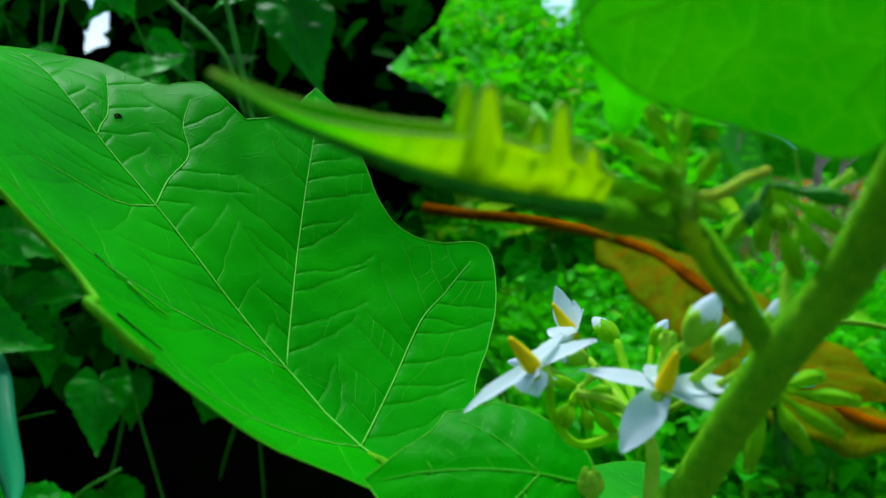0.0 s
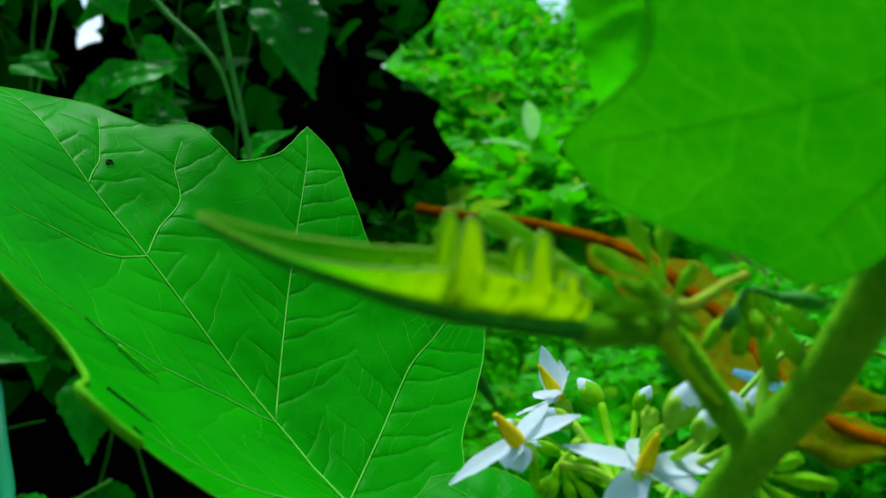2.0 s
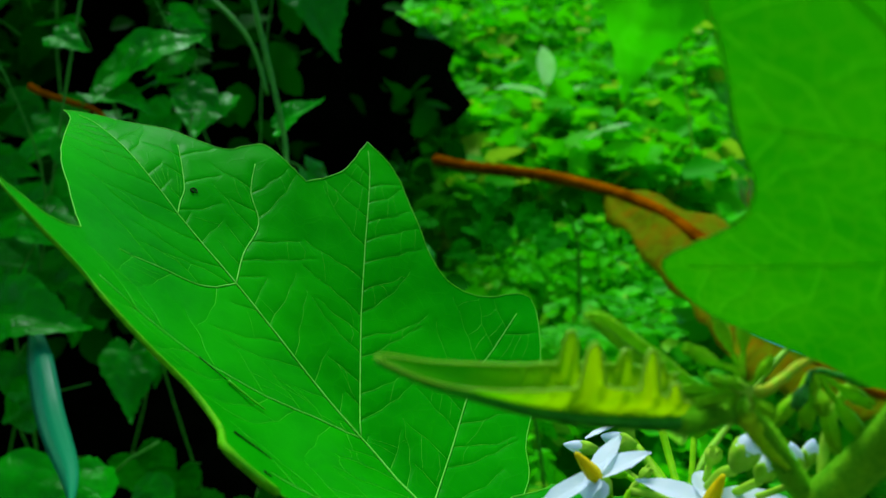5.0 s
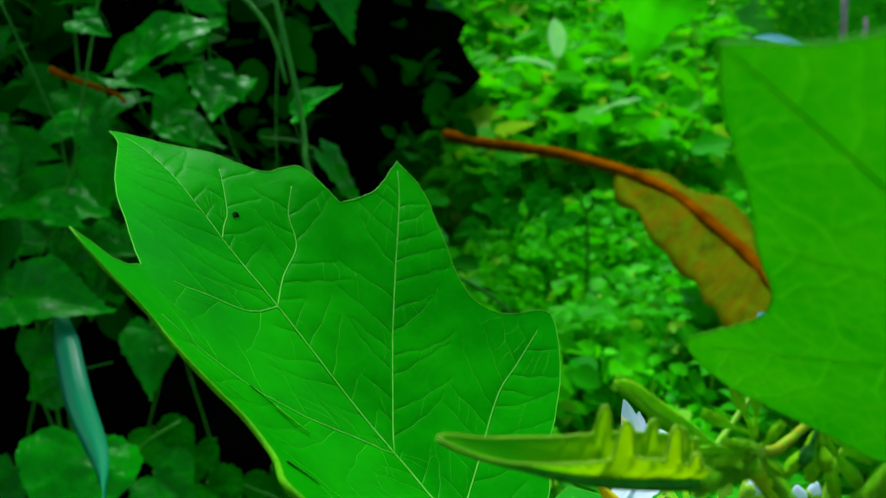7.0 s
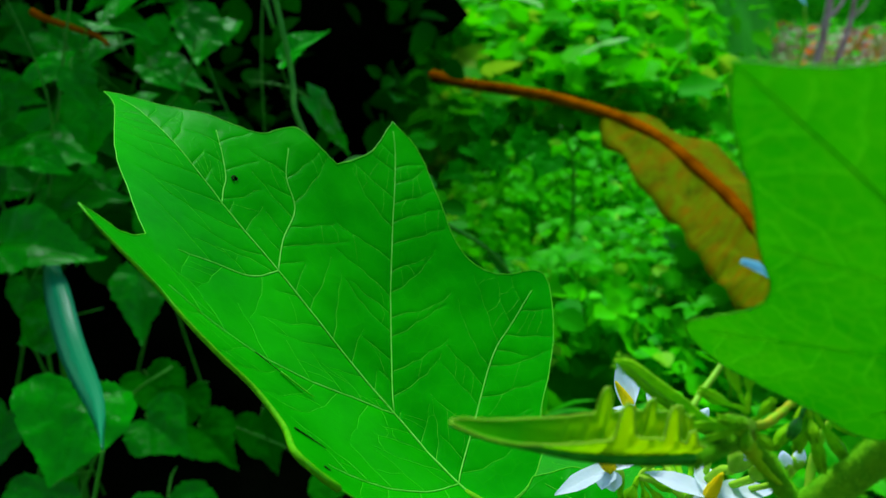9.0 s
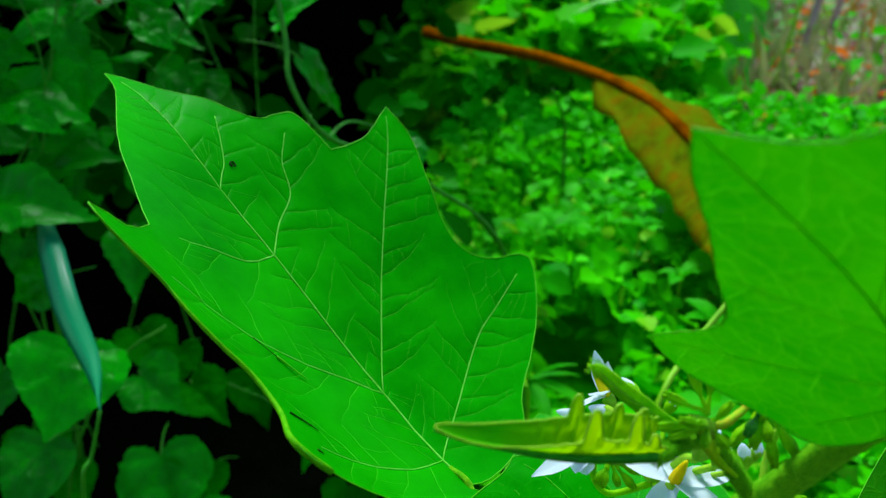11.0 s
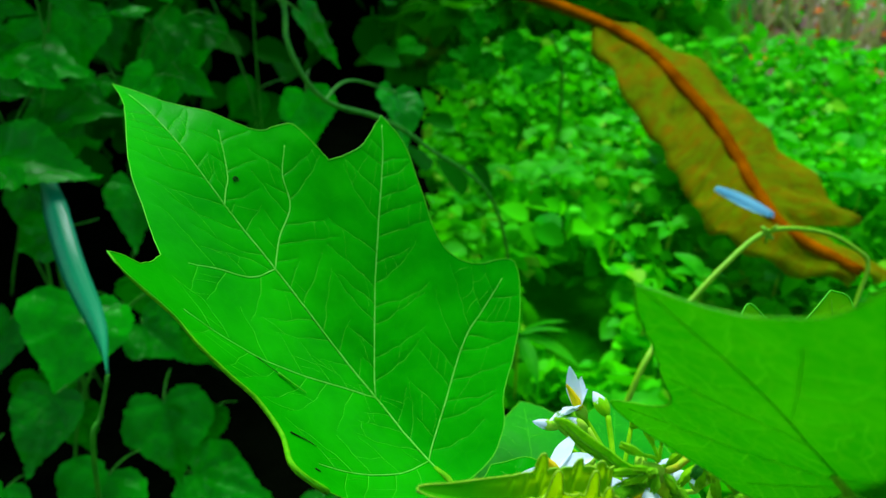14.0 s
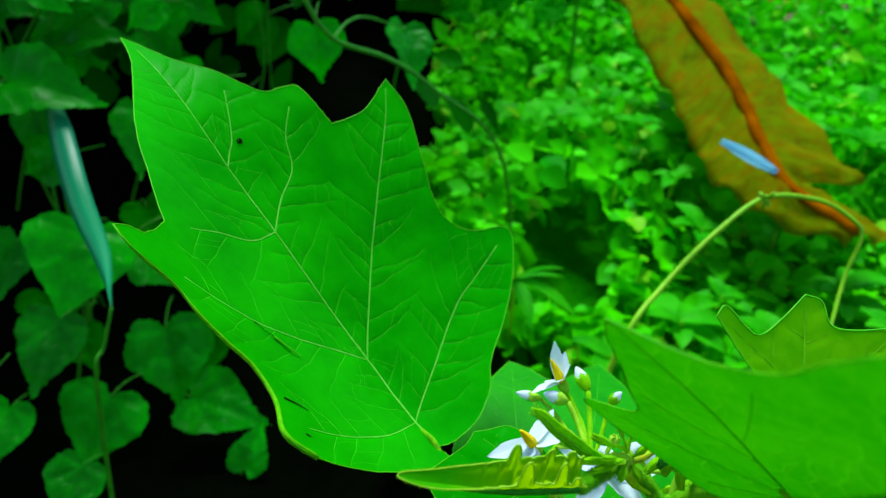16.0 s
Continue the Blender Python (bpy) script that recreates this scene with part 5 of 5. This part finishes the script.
# the folded young leaf with its curled crests
def folded_leaf(owner):
    line = np.array(smooth_line([(0.0177, 0.0962, 0.4413), (0.0111, 0.0938, 0.4424), (0.0037, 0.0912, 0.4440), (-0.0033, 0.0887, 0.4462), (-0.0099, 0.0864, 0.4489), (-0.0161, 0.0840, 0.4517), (-0.0218, 0.0818, 0.4551)], 24))
    n = len(line)
    up = np.array([0.06, 0.02, 0.99])
    marks = (0.0, 0.15, 0.30, 0.45, 0.60, 0.72, 0.85, 1.0)
    tall = ((3.6, 4.8, 5.2, 3.6, 1.9, 0.8, 0.35, 0.1), (4.4, 5.4, 5.7, 4.7, 3.1, 2.1, 1.1, 0.15))
    # raised fingers of the rim: place, half width, height
    crests = (((0.340, 0.026, 5.6), (0.165, 0.022, 5.6), (0.075, 0.014, 2.2)), ((0.395, 0.020, 4.8), (0.215, 0.014, 2.6), (0.09, 0.016, 1.5)))
    folds = (0.035, 0.120, 0.225, 0.300, 0.375, 0.45, 0.53)
    halves = []
    for hand in (0, 1):
        out = np.array([0.12, -0.98, 0.05]) if hand == 0 else np.array([0.15, 0.95, 0.12])
        bm = bmesh.new()
        uvl = bm.loops.layers.uv.new("leaf")
        rows, coords, edge = [], {}, []
        for i, p in enumerate(line):
            t = i / (n - 1)
            high = float(np.interp(t, marks, tall[hand]))
            row = []
            for k in range(25):
                h = k / 24
                # creases slant from the keel to the dips between the fingers
                at = t + 0.020 * (h - 0.5)
                cut = sum((0.62 if c < 0.4 else 0.35) * math.exp(-((at - c) / 0.010) ** 2) for c in folds) * (1 - 0.7 * max(0.0, h - 0.75) / 0.25)
                wide = (1.9 + 1.6 * h) * math.sin(math.pi * min(0.5, h * 0.72)) * (1 - t) ** 0.40 * (1 - cut)
                curl = 0.55 * max(0.0, h - 0.86) / 0.14 * (1 - t) ** 0.6
                peak = lean = 0.0
                for c, w, tip in crests[hand]:
                    e = max(0.0, (h - 0.62) / 0.38)
                    peak += tip * e ** 1.3 * math.exp(-abs((at - c) / (w * (2.2 - 1.45 * e))) ** 2.8)
                    lean += 0.0011 * e ** 2 * math.exp(-abs((at - c) / w) ** 2.0) * (c - at) / w
                z = high * h + peak
                v = bm.verts.new(Vector(p + 0.001 * (up * z + out * (wide + curl - 0.12 * peak))) + Vector((lean, 0, 0)))
                coords[v] = (t * 0.05, h * 0.008)
                row.append(v)
            edge.append(row[-1].co.copy())
            rows.append(row)
        for a, b in zip(rows, rows[1:]):
            for k in range(24):
                f = bm.faces.new((a[k], a[k + 1], b[k + 1], b[k]))
                for lp in f.loops:
                    lp[uvl].uv = coords[lp.vert]
        halves.append((bm, edge))
    me = mesh_of("leaf", halves[0][0], LEAF_FOLD)
    ob = part("leaf", me, None, owner, "young leaf folded lengthwise, with curled wavy crests")
    part("back_half", halves[1][0], LEAF_FOLD, ob)
    for _, edge in halves:
        bm = bmesh.new()
        tube(bm, edge, (0.00026, 0.00013), 8)
        part("margin", bm, PALE_RIM, ob)
        hairs(ob, edge[::2], 0.0004, 7, 0.0003, 21)
    # the fold's dark underside is painted here as a darker midrib
    bm = bmesh.new()
    tube(bm, line - np.array([0, 0, 0.0006]), (0.0013, 0.0002), 10, 0.05)
    part("midrib", bm, SHADE_GREEN, ob, "midrib coloured dark for its shaded underside")
    return ob


folded_leaf(plant)

# strap-like young leaf beside it
STRAP = smooth_line([(0.0285, 0.1056, 0.4395), (0.0225, 0.1050, 0.4415), (0.0177, 0.1046, 0.4452), (0.0123, 0.1050, 0.4491), (0.0087, 0.1060, 0.4519), (0.0064, 0.1070, 0.4527)], 6)
bm = bmesh.new()
rows = []
for i, p in enumerate(STRAP):
    t = i / (len(STRAP) - 1)
    w = 0.0016 * (0.35 + 0.65 * math.sin(math.pi * min(1, 0.1 + 0.86 * t)) ** 0.8) * (1 - t ** 9)
    rows.append([bm.verts.new(Vector(p) + Vector((0.35, 0.25, 0.9)) * w * k + Vector((0.1, -0.9, 0.2)) * 0.0007 * k * k) for k in (-1, -0.5, 0, 0.5, 1)])
for a, b in zip(rows, rows[1:]):
    for k in range(4):
        bm.faces.new((a[k], a[k + 1], b[k + 1], b[k]))
strap = thicken(part("leaf", bm, GREEN, plant, "narrow hairy young leaf"), 0.0006)
bm = bmesh.new()
tube(bm, [Vector(p) + Vector((0, -0.0003, -0.0004)) for p in STRAP], (0.0006, 0.0002), 6)
part("midrib", bm, TENDRIL, strap)
hairs(strap, STRAP, 0.0012, 40, 0.0007, 8)


# flowers and buds
def aim_from(base, tip):
    return Matrix.Translation(base) @ (Vector(tip) - Vector(base)).to_track_quat("Z", "Y").to_matrix().to_4x4()


def petal_mesh(length, width, lift, curl, seed):
    r = random.Random(seed)
    bm = bmesh.new()
    rows = []
    for i in range(13):
        t = i / 12
        x = 0.0008 + length * t
        w = width * 0.5 * (0.42 + 0.62 * math.sin(math.pi * min(1, 0.10 + 0.80 * t))) * (1 - t ** 3.2) ** 0.8 + 0.00012
        row = []
        for k in (-1, -0.6, -0.22, 0, 0.22, 0.6, 1):
            z = lift * x - curl * t * t * length + 0.0009 * abs(k) ** 1.4 * (1 - 0.6 * t) + 0.0003 * noise.noise(Vector((t * 4, k * 2, seed)))
            row.append(bm.verts.new((x, w * k * (1 + 0.05 * r.uniform(-1, 1) * (abs(k) == 1)), z)))
        rows.append(row)
    for a, b in zip(rows, rows[1:]):
        for k in range(6):
            bm.faces.new((a[k], a[k + 1], b[k + 1], b[k]))
    return mesh_of("petal", bm, PETAL)


def anther_mesh(length):
    bm = bmesh.new()
    lathe(bm, [(0.0005, 0), (0.00078, length * 0.1), (0.0009, length * 0.3), (0.0007, length * 0.65), (0.0004, length * 0.93), (0.00025, length)], 9)
    return mesh_of("anther", bm, ANTHER)


ANTHERS = anther_mesh(0.0072)


def flower(owner, centre, axis, tips, curl=0.12, stalk=(), label="", width=0.0060, cone=1.0):
    """A star flower: calyx with five petals that reach for tips, a cone of five anthers and its stalk."""
    m = aim_from(centre, Vector(centre) + Vector(axis))
    inv = m.inverted()
    bm = bmesh.new()
    lathe(bm, [(0.0004, -0.0042), (0.0010, -0.0036), (0.0017, -0.0022), (0.0018, -0.0008), (0.0012, 0.0)], 15, wave=0.1)
    ob = part("flower", bm, CALYX, owner, label or "white star-shaped flower with a yellow anther cone", m=m)
    for i, tip in enumerate(tips):
        q = inv @ Vector(tip)
        flat, size = math.hypot(q.x, q.y), q.length
        me = petal_mesh(size * 0.96, width, 0.0, curl, i + 1)
        rise = math.atan2(q.z + curl * size * 0.6, flat)
        part("petal", me, None, ob, m=Euler((0, 0, math.atan2(q.y, q.x))).to_matrix().to_4x4() @ Euler((0, -rise, 0)).to_matrix().to_4x4())
    for i in range(5):
        a = math.tau * (i + 0.5) / 5
        part("anther", ANTHERS, None, ob, m=Matrix.Translation((0.00085 * math.cos(a), 0.00085 * math.sin(a), 0.0001)) @ Euler((0.10 * math.sin(a), -0.10 * math.cos(a), 0)).to_matrix().to_4x4() @ Matrix.Diagonal((1, 1, cone, 1)))
    if stalk:
        bm = bmesh.new()
        pts = [inv @ Vector(p) for p in smooth_line([m @ Vector((0, 0, -0.004)), *stalk], 6)]
        tube(bm, pts, (0.00075, 0.0009), 8)
        part("flower_stalk", bm, GREEN, ob)
    return ob


HUB = (0.0345, 0.1445, 0.3985)
flower(plant, (0.0347, 0.1315, 0.4087), (0.24, -0.22, 0.95), ((0.0228, 0.1376, 0.4107), (0.0499, 0.1340, 0.4092), (0.0452, 0.1230, 0.4070), (0.0274, 0.1258, 0.4012), (0.0365, 0.1425, 0.4100)), stalk=((0.0350, 0.1370, 0.4020), HUB))
flower(plant, (0.0155, 0.1393, 0.4100), (-0.62, -0.10, 0.78), ((0.0253, 0.1402, 0.4150), (0.0036, 0.1409, 0.4026), (0.0212, 0.1500, 0.4140), (0.0157, 0.1368, 0.4068), (0.0132, 0.1362, 0.4076)), stalk=((0.0190, 0.1425, 0.4010), (0.0240, 0.1444, 0.3950), HUB))
flower(plant, (0.0268, 0.1700, 0.4075), (-0.50, 0.20, 0.80), ((0.0237, 0.1775, 0.4170), (0.0178, 0.1655, 0.4062), (0.0275, 0.1765, 0.4140), (0.0210, 0.1655, 0.4105), (0.0285, 0.1715, 0.4130)), curl=0.04, stalk=((0.0310, 0.166, 0.402), (0.0335, 0.158, 0.400), HUB), label="half-open white flower", width=0.0050, cone=1.2)


def ovoid(length, radius, tipness=1.0, n=9):
    return [(max(0.00008, radius * math.sin(math.pi * min(0.985, 0.06 + 0.92 * (i / n) ** tipness)) ** 0.75), length * i / n) for i in range(n + 1)]


def sepal_mesh(material):
    bm = bmesh.new()
    tube(bm, [(0.75, 0, 0.62), (0.62, 0, 0.85), (0.25, 0, 1.06)], [0.22, 0.25, 0.04], 6)
    return mesh_of("sepal", bm, material)


SEPALS = {m.name: sepal_mesh(s) for m, s in ((GREEN, GREEN), (SHADE_GREEN, SHADE_GREEN), (CALYX, CALYX))}


def bud(owner, base, tip, radius, white=0.0, calyx=GREEN, stalk=(), label="", ribs=0.12):
    """A bud: ribbed calyx, white petals that show above it by the given share, and its stalk."""
    m = aim_from(base, tip)
    length = (Vector(tip) - Vector(base)).length
    bm = bmesh.new()
    cup = [(r * (1.05 if white else 1.0), h) for r, h in ovoid(length, radius, 0.95 if white else 1.45, 14) if not white or h < length * (0.78 - 0.24 * white)]
    if white:
        cup[-1] = (cup[-1][0] * 0.93, cup[-1][1])
    lathe(bm, cup, 20, wave=ribs * (0.4 if white else 1), rim=0.09 * length if white else 0.0)
    ob = part("bud", bm, calyx, owner, label, m=m)
    if white:
        bm = bmesh.new()
        lathe(bm, [(r * 0.96, h) for r, h in ovoid(length, radius, 0.95, 14)], 15, wave=0.05)
        part("petals", bm, PETAL, ob, "white closed petals")
    else:
        for i in range(5):
            part("sepal", SEPALS[calyx.name], None, ob, m=Euler((0, 0, math.tau * i / 5)).to_matrix().to_4x4() @ Matrix.Diagonal((radius, radius, length, 1)))
        hairs(ob, [(0, 0, length * 0.2), (0, 0, length * 0.4), (0, 0, length * 0.6), (0, 0, length * 0.8)], radius * 0.92, 26, radius * 0.22, 31)
    if stalk:
        inv = m.inverted()
        bm = bmesh.new()
        pts = [inv @ Vector(p) for p in smooth_line([base, *stalk], 5)]
        tube(bm, pts, (radius * 0.42, max(0.0005, radius * 0.38)), 8)
        part("bud_stalk", bm, calyx, ob)
    return ob


WHITE_BUD = "white bud in a yellow-green calyx"
bud(plant, (0.0378, 0.1292, 0.4168), (0.0418, 0.1279, 0.4252), 0.0025, 0.8, CALYX, ((0.0366, 0.134, 0.4130), HUB), WHITE_BUD)
bud(plant, (0.0428, 0.1299, 0.4143), (0.0453, 0.1292, 0.4205), 0.0021, 0.8, CALYX, ((0.0405, 0.134, 0.4100), HUB), WHITE_BUD)
bud(plant, (0.0478, 0.1249, 0.4184), (0.0457, 0.1246, 0.4243), 0.0016, 0.8, CALYX, ((0.0475, 0.130, 0.4130), HUB), WHITE_BUD)
bud(plant, (0.0490, 0.1249, 0.4200), (0.0495, 0.1246, 0.4250), 0.0014, 0.6, CALYX, ((0.0475, 0.130, 0.4130), HUB), WHITE_BUD)
bud(plant, (0.0345, 0.1660, 0.4082), (0.0310, 0.1735, 0.4112), 0.0021, 0.6, GREEN, ((0.0350, 0.159, 0.4035), HUB), "closed green bud with a white tip")
bud(plant, (0.0210, 0.1670, 0.4025), (0.0130, 0.1680, 0.4035), 0.0016, 0.9, CALYX, ((0.0270, 0.160, 0.4000), HUB), WHITE_BUD)
bud(plant, (0.0286, 0.1640, 0.4049), (0.0208, 0.1645, 0.4072), 0.0021, 0.9, CALYX, ((0.0320, 0.158, 0.4010), HUB), WHITE_BUD)
bud(plant, (0.0400, 0.1600, 0.4089), (0.0428, 0.1605, 0.4138), 0.0016, 0.3, GREEN, ((0.0375, 0.152, 0.4030), HUB), "slim green bud with a pale tip")
bud(plant, (0.0250, 0.1560, 0.4020), (0.0190, 0.1570, 0.4035), 0.0013, 0.2, GREEN, ((0.0300, 0.152, 0.3990), HUB), "slim green bud with a pale tip")
bud(plant, (0.0365, 0.1385, 0.4130), (0.0374, 0.1380, 0.4168), 0.0016, 0.0, CALYX, ((0.0360, 0.1400, 0.4070), HUB), "small closed bud")
bud(plant, (0.0254, 0.1403, 0.3865), (0.0251, 0.1393, 0.3922), 0.0022, 0.0, CALYX, ((0.0275, 0.1425, 0.3830), (0.0345, 0.144, 0.3850)), WHITE_BUD)


def spray(owner, hub, tips, radius, colours, pale_label, short=0.62):
    """Green buds that radiate from one knot."""
    for i, tip in enumerate(tips):
        h, t = Vector(hub), Vector(tip)
        base = h.lerp(t, 1 - short)
        dark = colours[i % len(colours)] is SHADE_GREEN
        bud(owner, base, t, radius * (0.9 + 0.2 * math.sin(i * 3.1)), 0.0, colours[i % len(colours)], (h.lerp(base, 0.4) + Vector((0, 0.0004, 0.0003)), h), "green bud with shade put into its darker colour" if dark else pale_label)


GREEN_BUD = "slender ribbed green flower bud"
KNOT = (0.0300, 0.1048, 0.4415)
spray(plant, (0.0292, 0.1047, 0.4440), ((0.0255, 0.1072, 0.4525), (0.0302, 0.1088, 0.4522), (0.0204, 0.1038, 0.4488)), 0.00115, (GREEN, GREEN, GREEN), GREEN_BUD)
spray(plant, KNOT, ((0.0180, 0.1010, 0.4436), (0.0328, 0.1010, 0.4395), (0.0228, 0.1004, 0.4456), (0.0258, 0.0996, 0.4455), (0.0215, 0.1000, 0.4420), (0.0272, 0.0990, 0.4410), (0.0330, 0.1040, 0.4470)), 0.00105, (GREEN, GREEN, GREEN), GREEN_BUD, 0.7)
KNOT_RIGHT = (0.0420, 0.1105, 0.4425)
spray(plant, KNOT_RIGHT, ((0.0519, 0.1098, 0.4409), (0.0512, 0.1103, 0.4373), (0.0451, 0.1074, 0.4312), (0.0403, 0.1079, 0.4348), (0.0358, 0.1071, 0.4360), (0.0499, 0.1085, 0.4325), (0.0380, 0.1065, 0.4385), (0.0425, 0.1065, 0.4375)), 0.0013, (SHADE_GREEN, GREEN, GREEN, GREEN, GREEN, GREEN), GREEN_BUD)
KNOT_BEHIND = (0.0497, 0.1258, 0.4108)
spray(plant, KNOT_BEHIND, ((0.0626, 0.1255, 0.4091), (0.0591, 0.1229, 0.4046), (0.0526, 0.1228, 0.4043), (0.0519, 0.1242, 0.3994), (0.0463, 0.1241, 0.3989), (0.0583, 0.1280, 0.4124), (0.0560, 0.1260, 0.4010)), 0.0014, (GREEN, GREEN, GREEN, SHADE_GREEN, GREEN, GREEN), GREEN_BUD, 0.72)
KNOT_FRONT = (0.0235, 0.1455, 0.4040)
spray(plant, KNOT_FRONT, ((0.0307, 0.1446, 0.4014), (0.0295, 0.1431, 0.3978), (0.0209, 0.1413, 0.3994), (0.0276, 0.1476, 0.4081), (0.0298, 0.1480, 0.4039), (0.0195, 0.1415, 0.4004), (0.0255, 0.1430, 0.3985)), 0.0012, (GREEN, GREEN, GREEN, CALYX), GREEN_BUD)


def stalk_part(name, points, radii, material, label="", lumps=0.06):
    bm = bmesh.new()
    tube(bm, smooth_line(points, 7), radii, 10, lumps)
    return part(name, bm, material, plant, label)


r = random.Random(44)
for at, size in (((0.0302, 0.1048, 0.4376), 0.0016), ((0.0308, 0.1052, 0.4398), 0.0012), ((0.0282, 0.1042, 0.4410), 0.0009), ((0.0320, 0.1056, 0.4354), 0.0012), ((0.0262, 0.1036, 0.4392), 0.0008)):
    bm = bmesh.new()
    lathe(bm, [(q, h - size) for q, h in ovoid(size * 2, size, 1.0, 8)], 12, wave=0.08)
    node = part("node", bm, KNOB, plant, "pale yellow-green knob", m=Matrix.Translation(at) @ Euler((r.uniform(-1, 1), r.uniform(-1, 1), 0)).to_matrix().to_4x4())
    hairs(node, [(0, 0, -size * 0.6), (0, 0, 0), (0, 0, size * 0.6)], size * 0.9, 30, size * 0.2, 7)

stalk_part("stalk", [(0.0350, 0.1330, 0.372), (0.0361, 0.1414, 0.3784), (0.0363, 0.1426, 0.3872), (0.0366, 0.1436, 0.3940), HUB, (0.0300, 0.1452, 0.4025), KNOT_FRONT], (0.0016, 0.0008), CALYX, "pale yellow-green flower stalk")
stalk_part("stalk", [(0.0410, 0.1185, 0.4065), (0.0460, 0.1230, 0.4090), KNOT_BEHIND], (0.0011, 0.0008), GREEN)
stalk_part("stalk", [(0.0297, 0.1064, 0.4380), (0.0300, 0.1052, 0.4395), KNOT], (0.0015, 0.0013), CALYX)
stalk_part("stalk", [KNOT, (0.0336, 0.1059, 0.4417), (0.0385, 0.1092, 0.4436), (0.0420, 0.1112, 0.4446)], (0.0009, 0.0006), RUST, "rust-tinged knobbly stalk", 0.4)
stalk_part("shoot", [(0.0296, 0.1046, 0.4384), (0.0322, 0.1054, 0.4344), (0.0352, 0.1066, 0.4310), (0.0384, 0.1080, 0.4280)], (0.0013, 0.0004), KNOB, "pale knobbly side shoot", 0.35)
stalk_part("stalk", [KNOT, (0.0275, 0.1040, 0.4432), (0.0255, 0.1035, 0.4440)], (0.0013, 0.0007), CALYX)
stalk_part("stalk", [(0.0445, 0.1090, 0.4245), (0.0455, 0.1120, 0.4290), (0.0470, 0.1130, 0.4350), (0.0490, 0.1125, 0.4400), (0.0530, 0.1110, 0.4445)], (0.0009, 0.0006), CALYX)
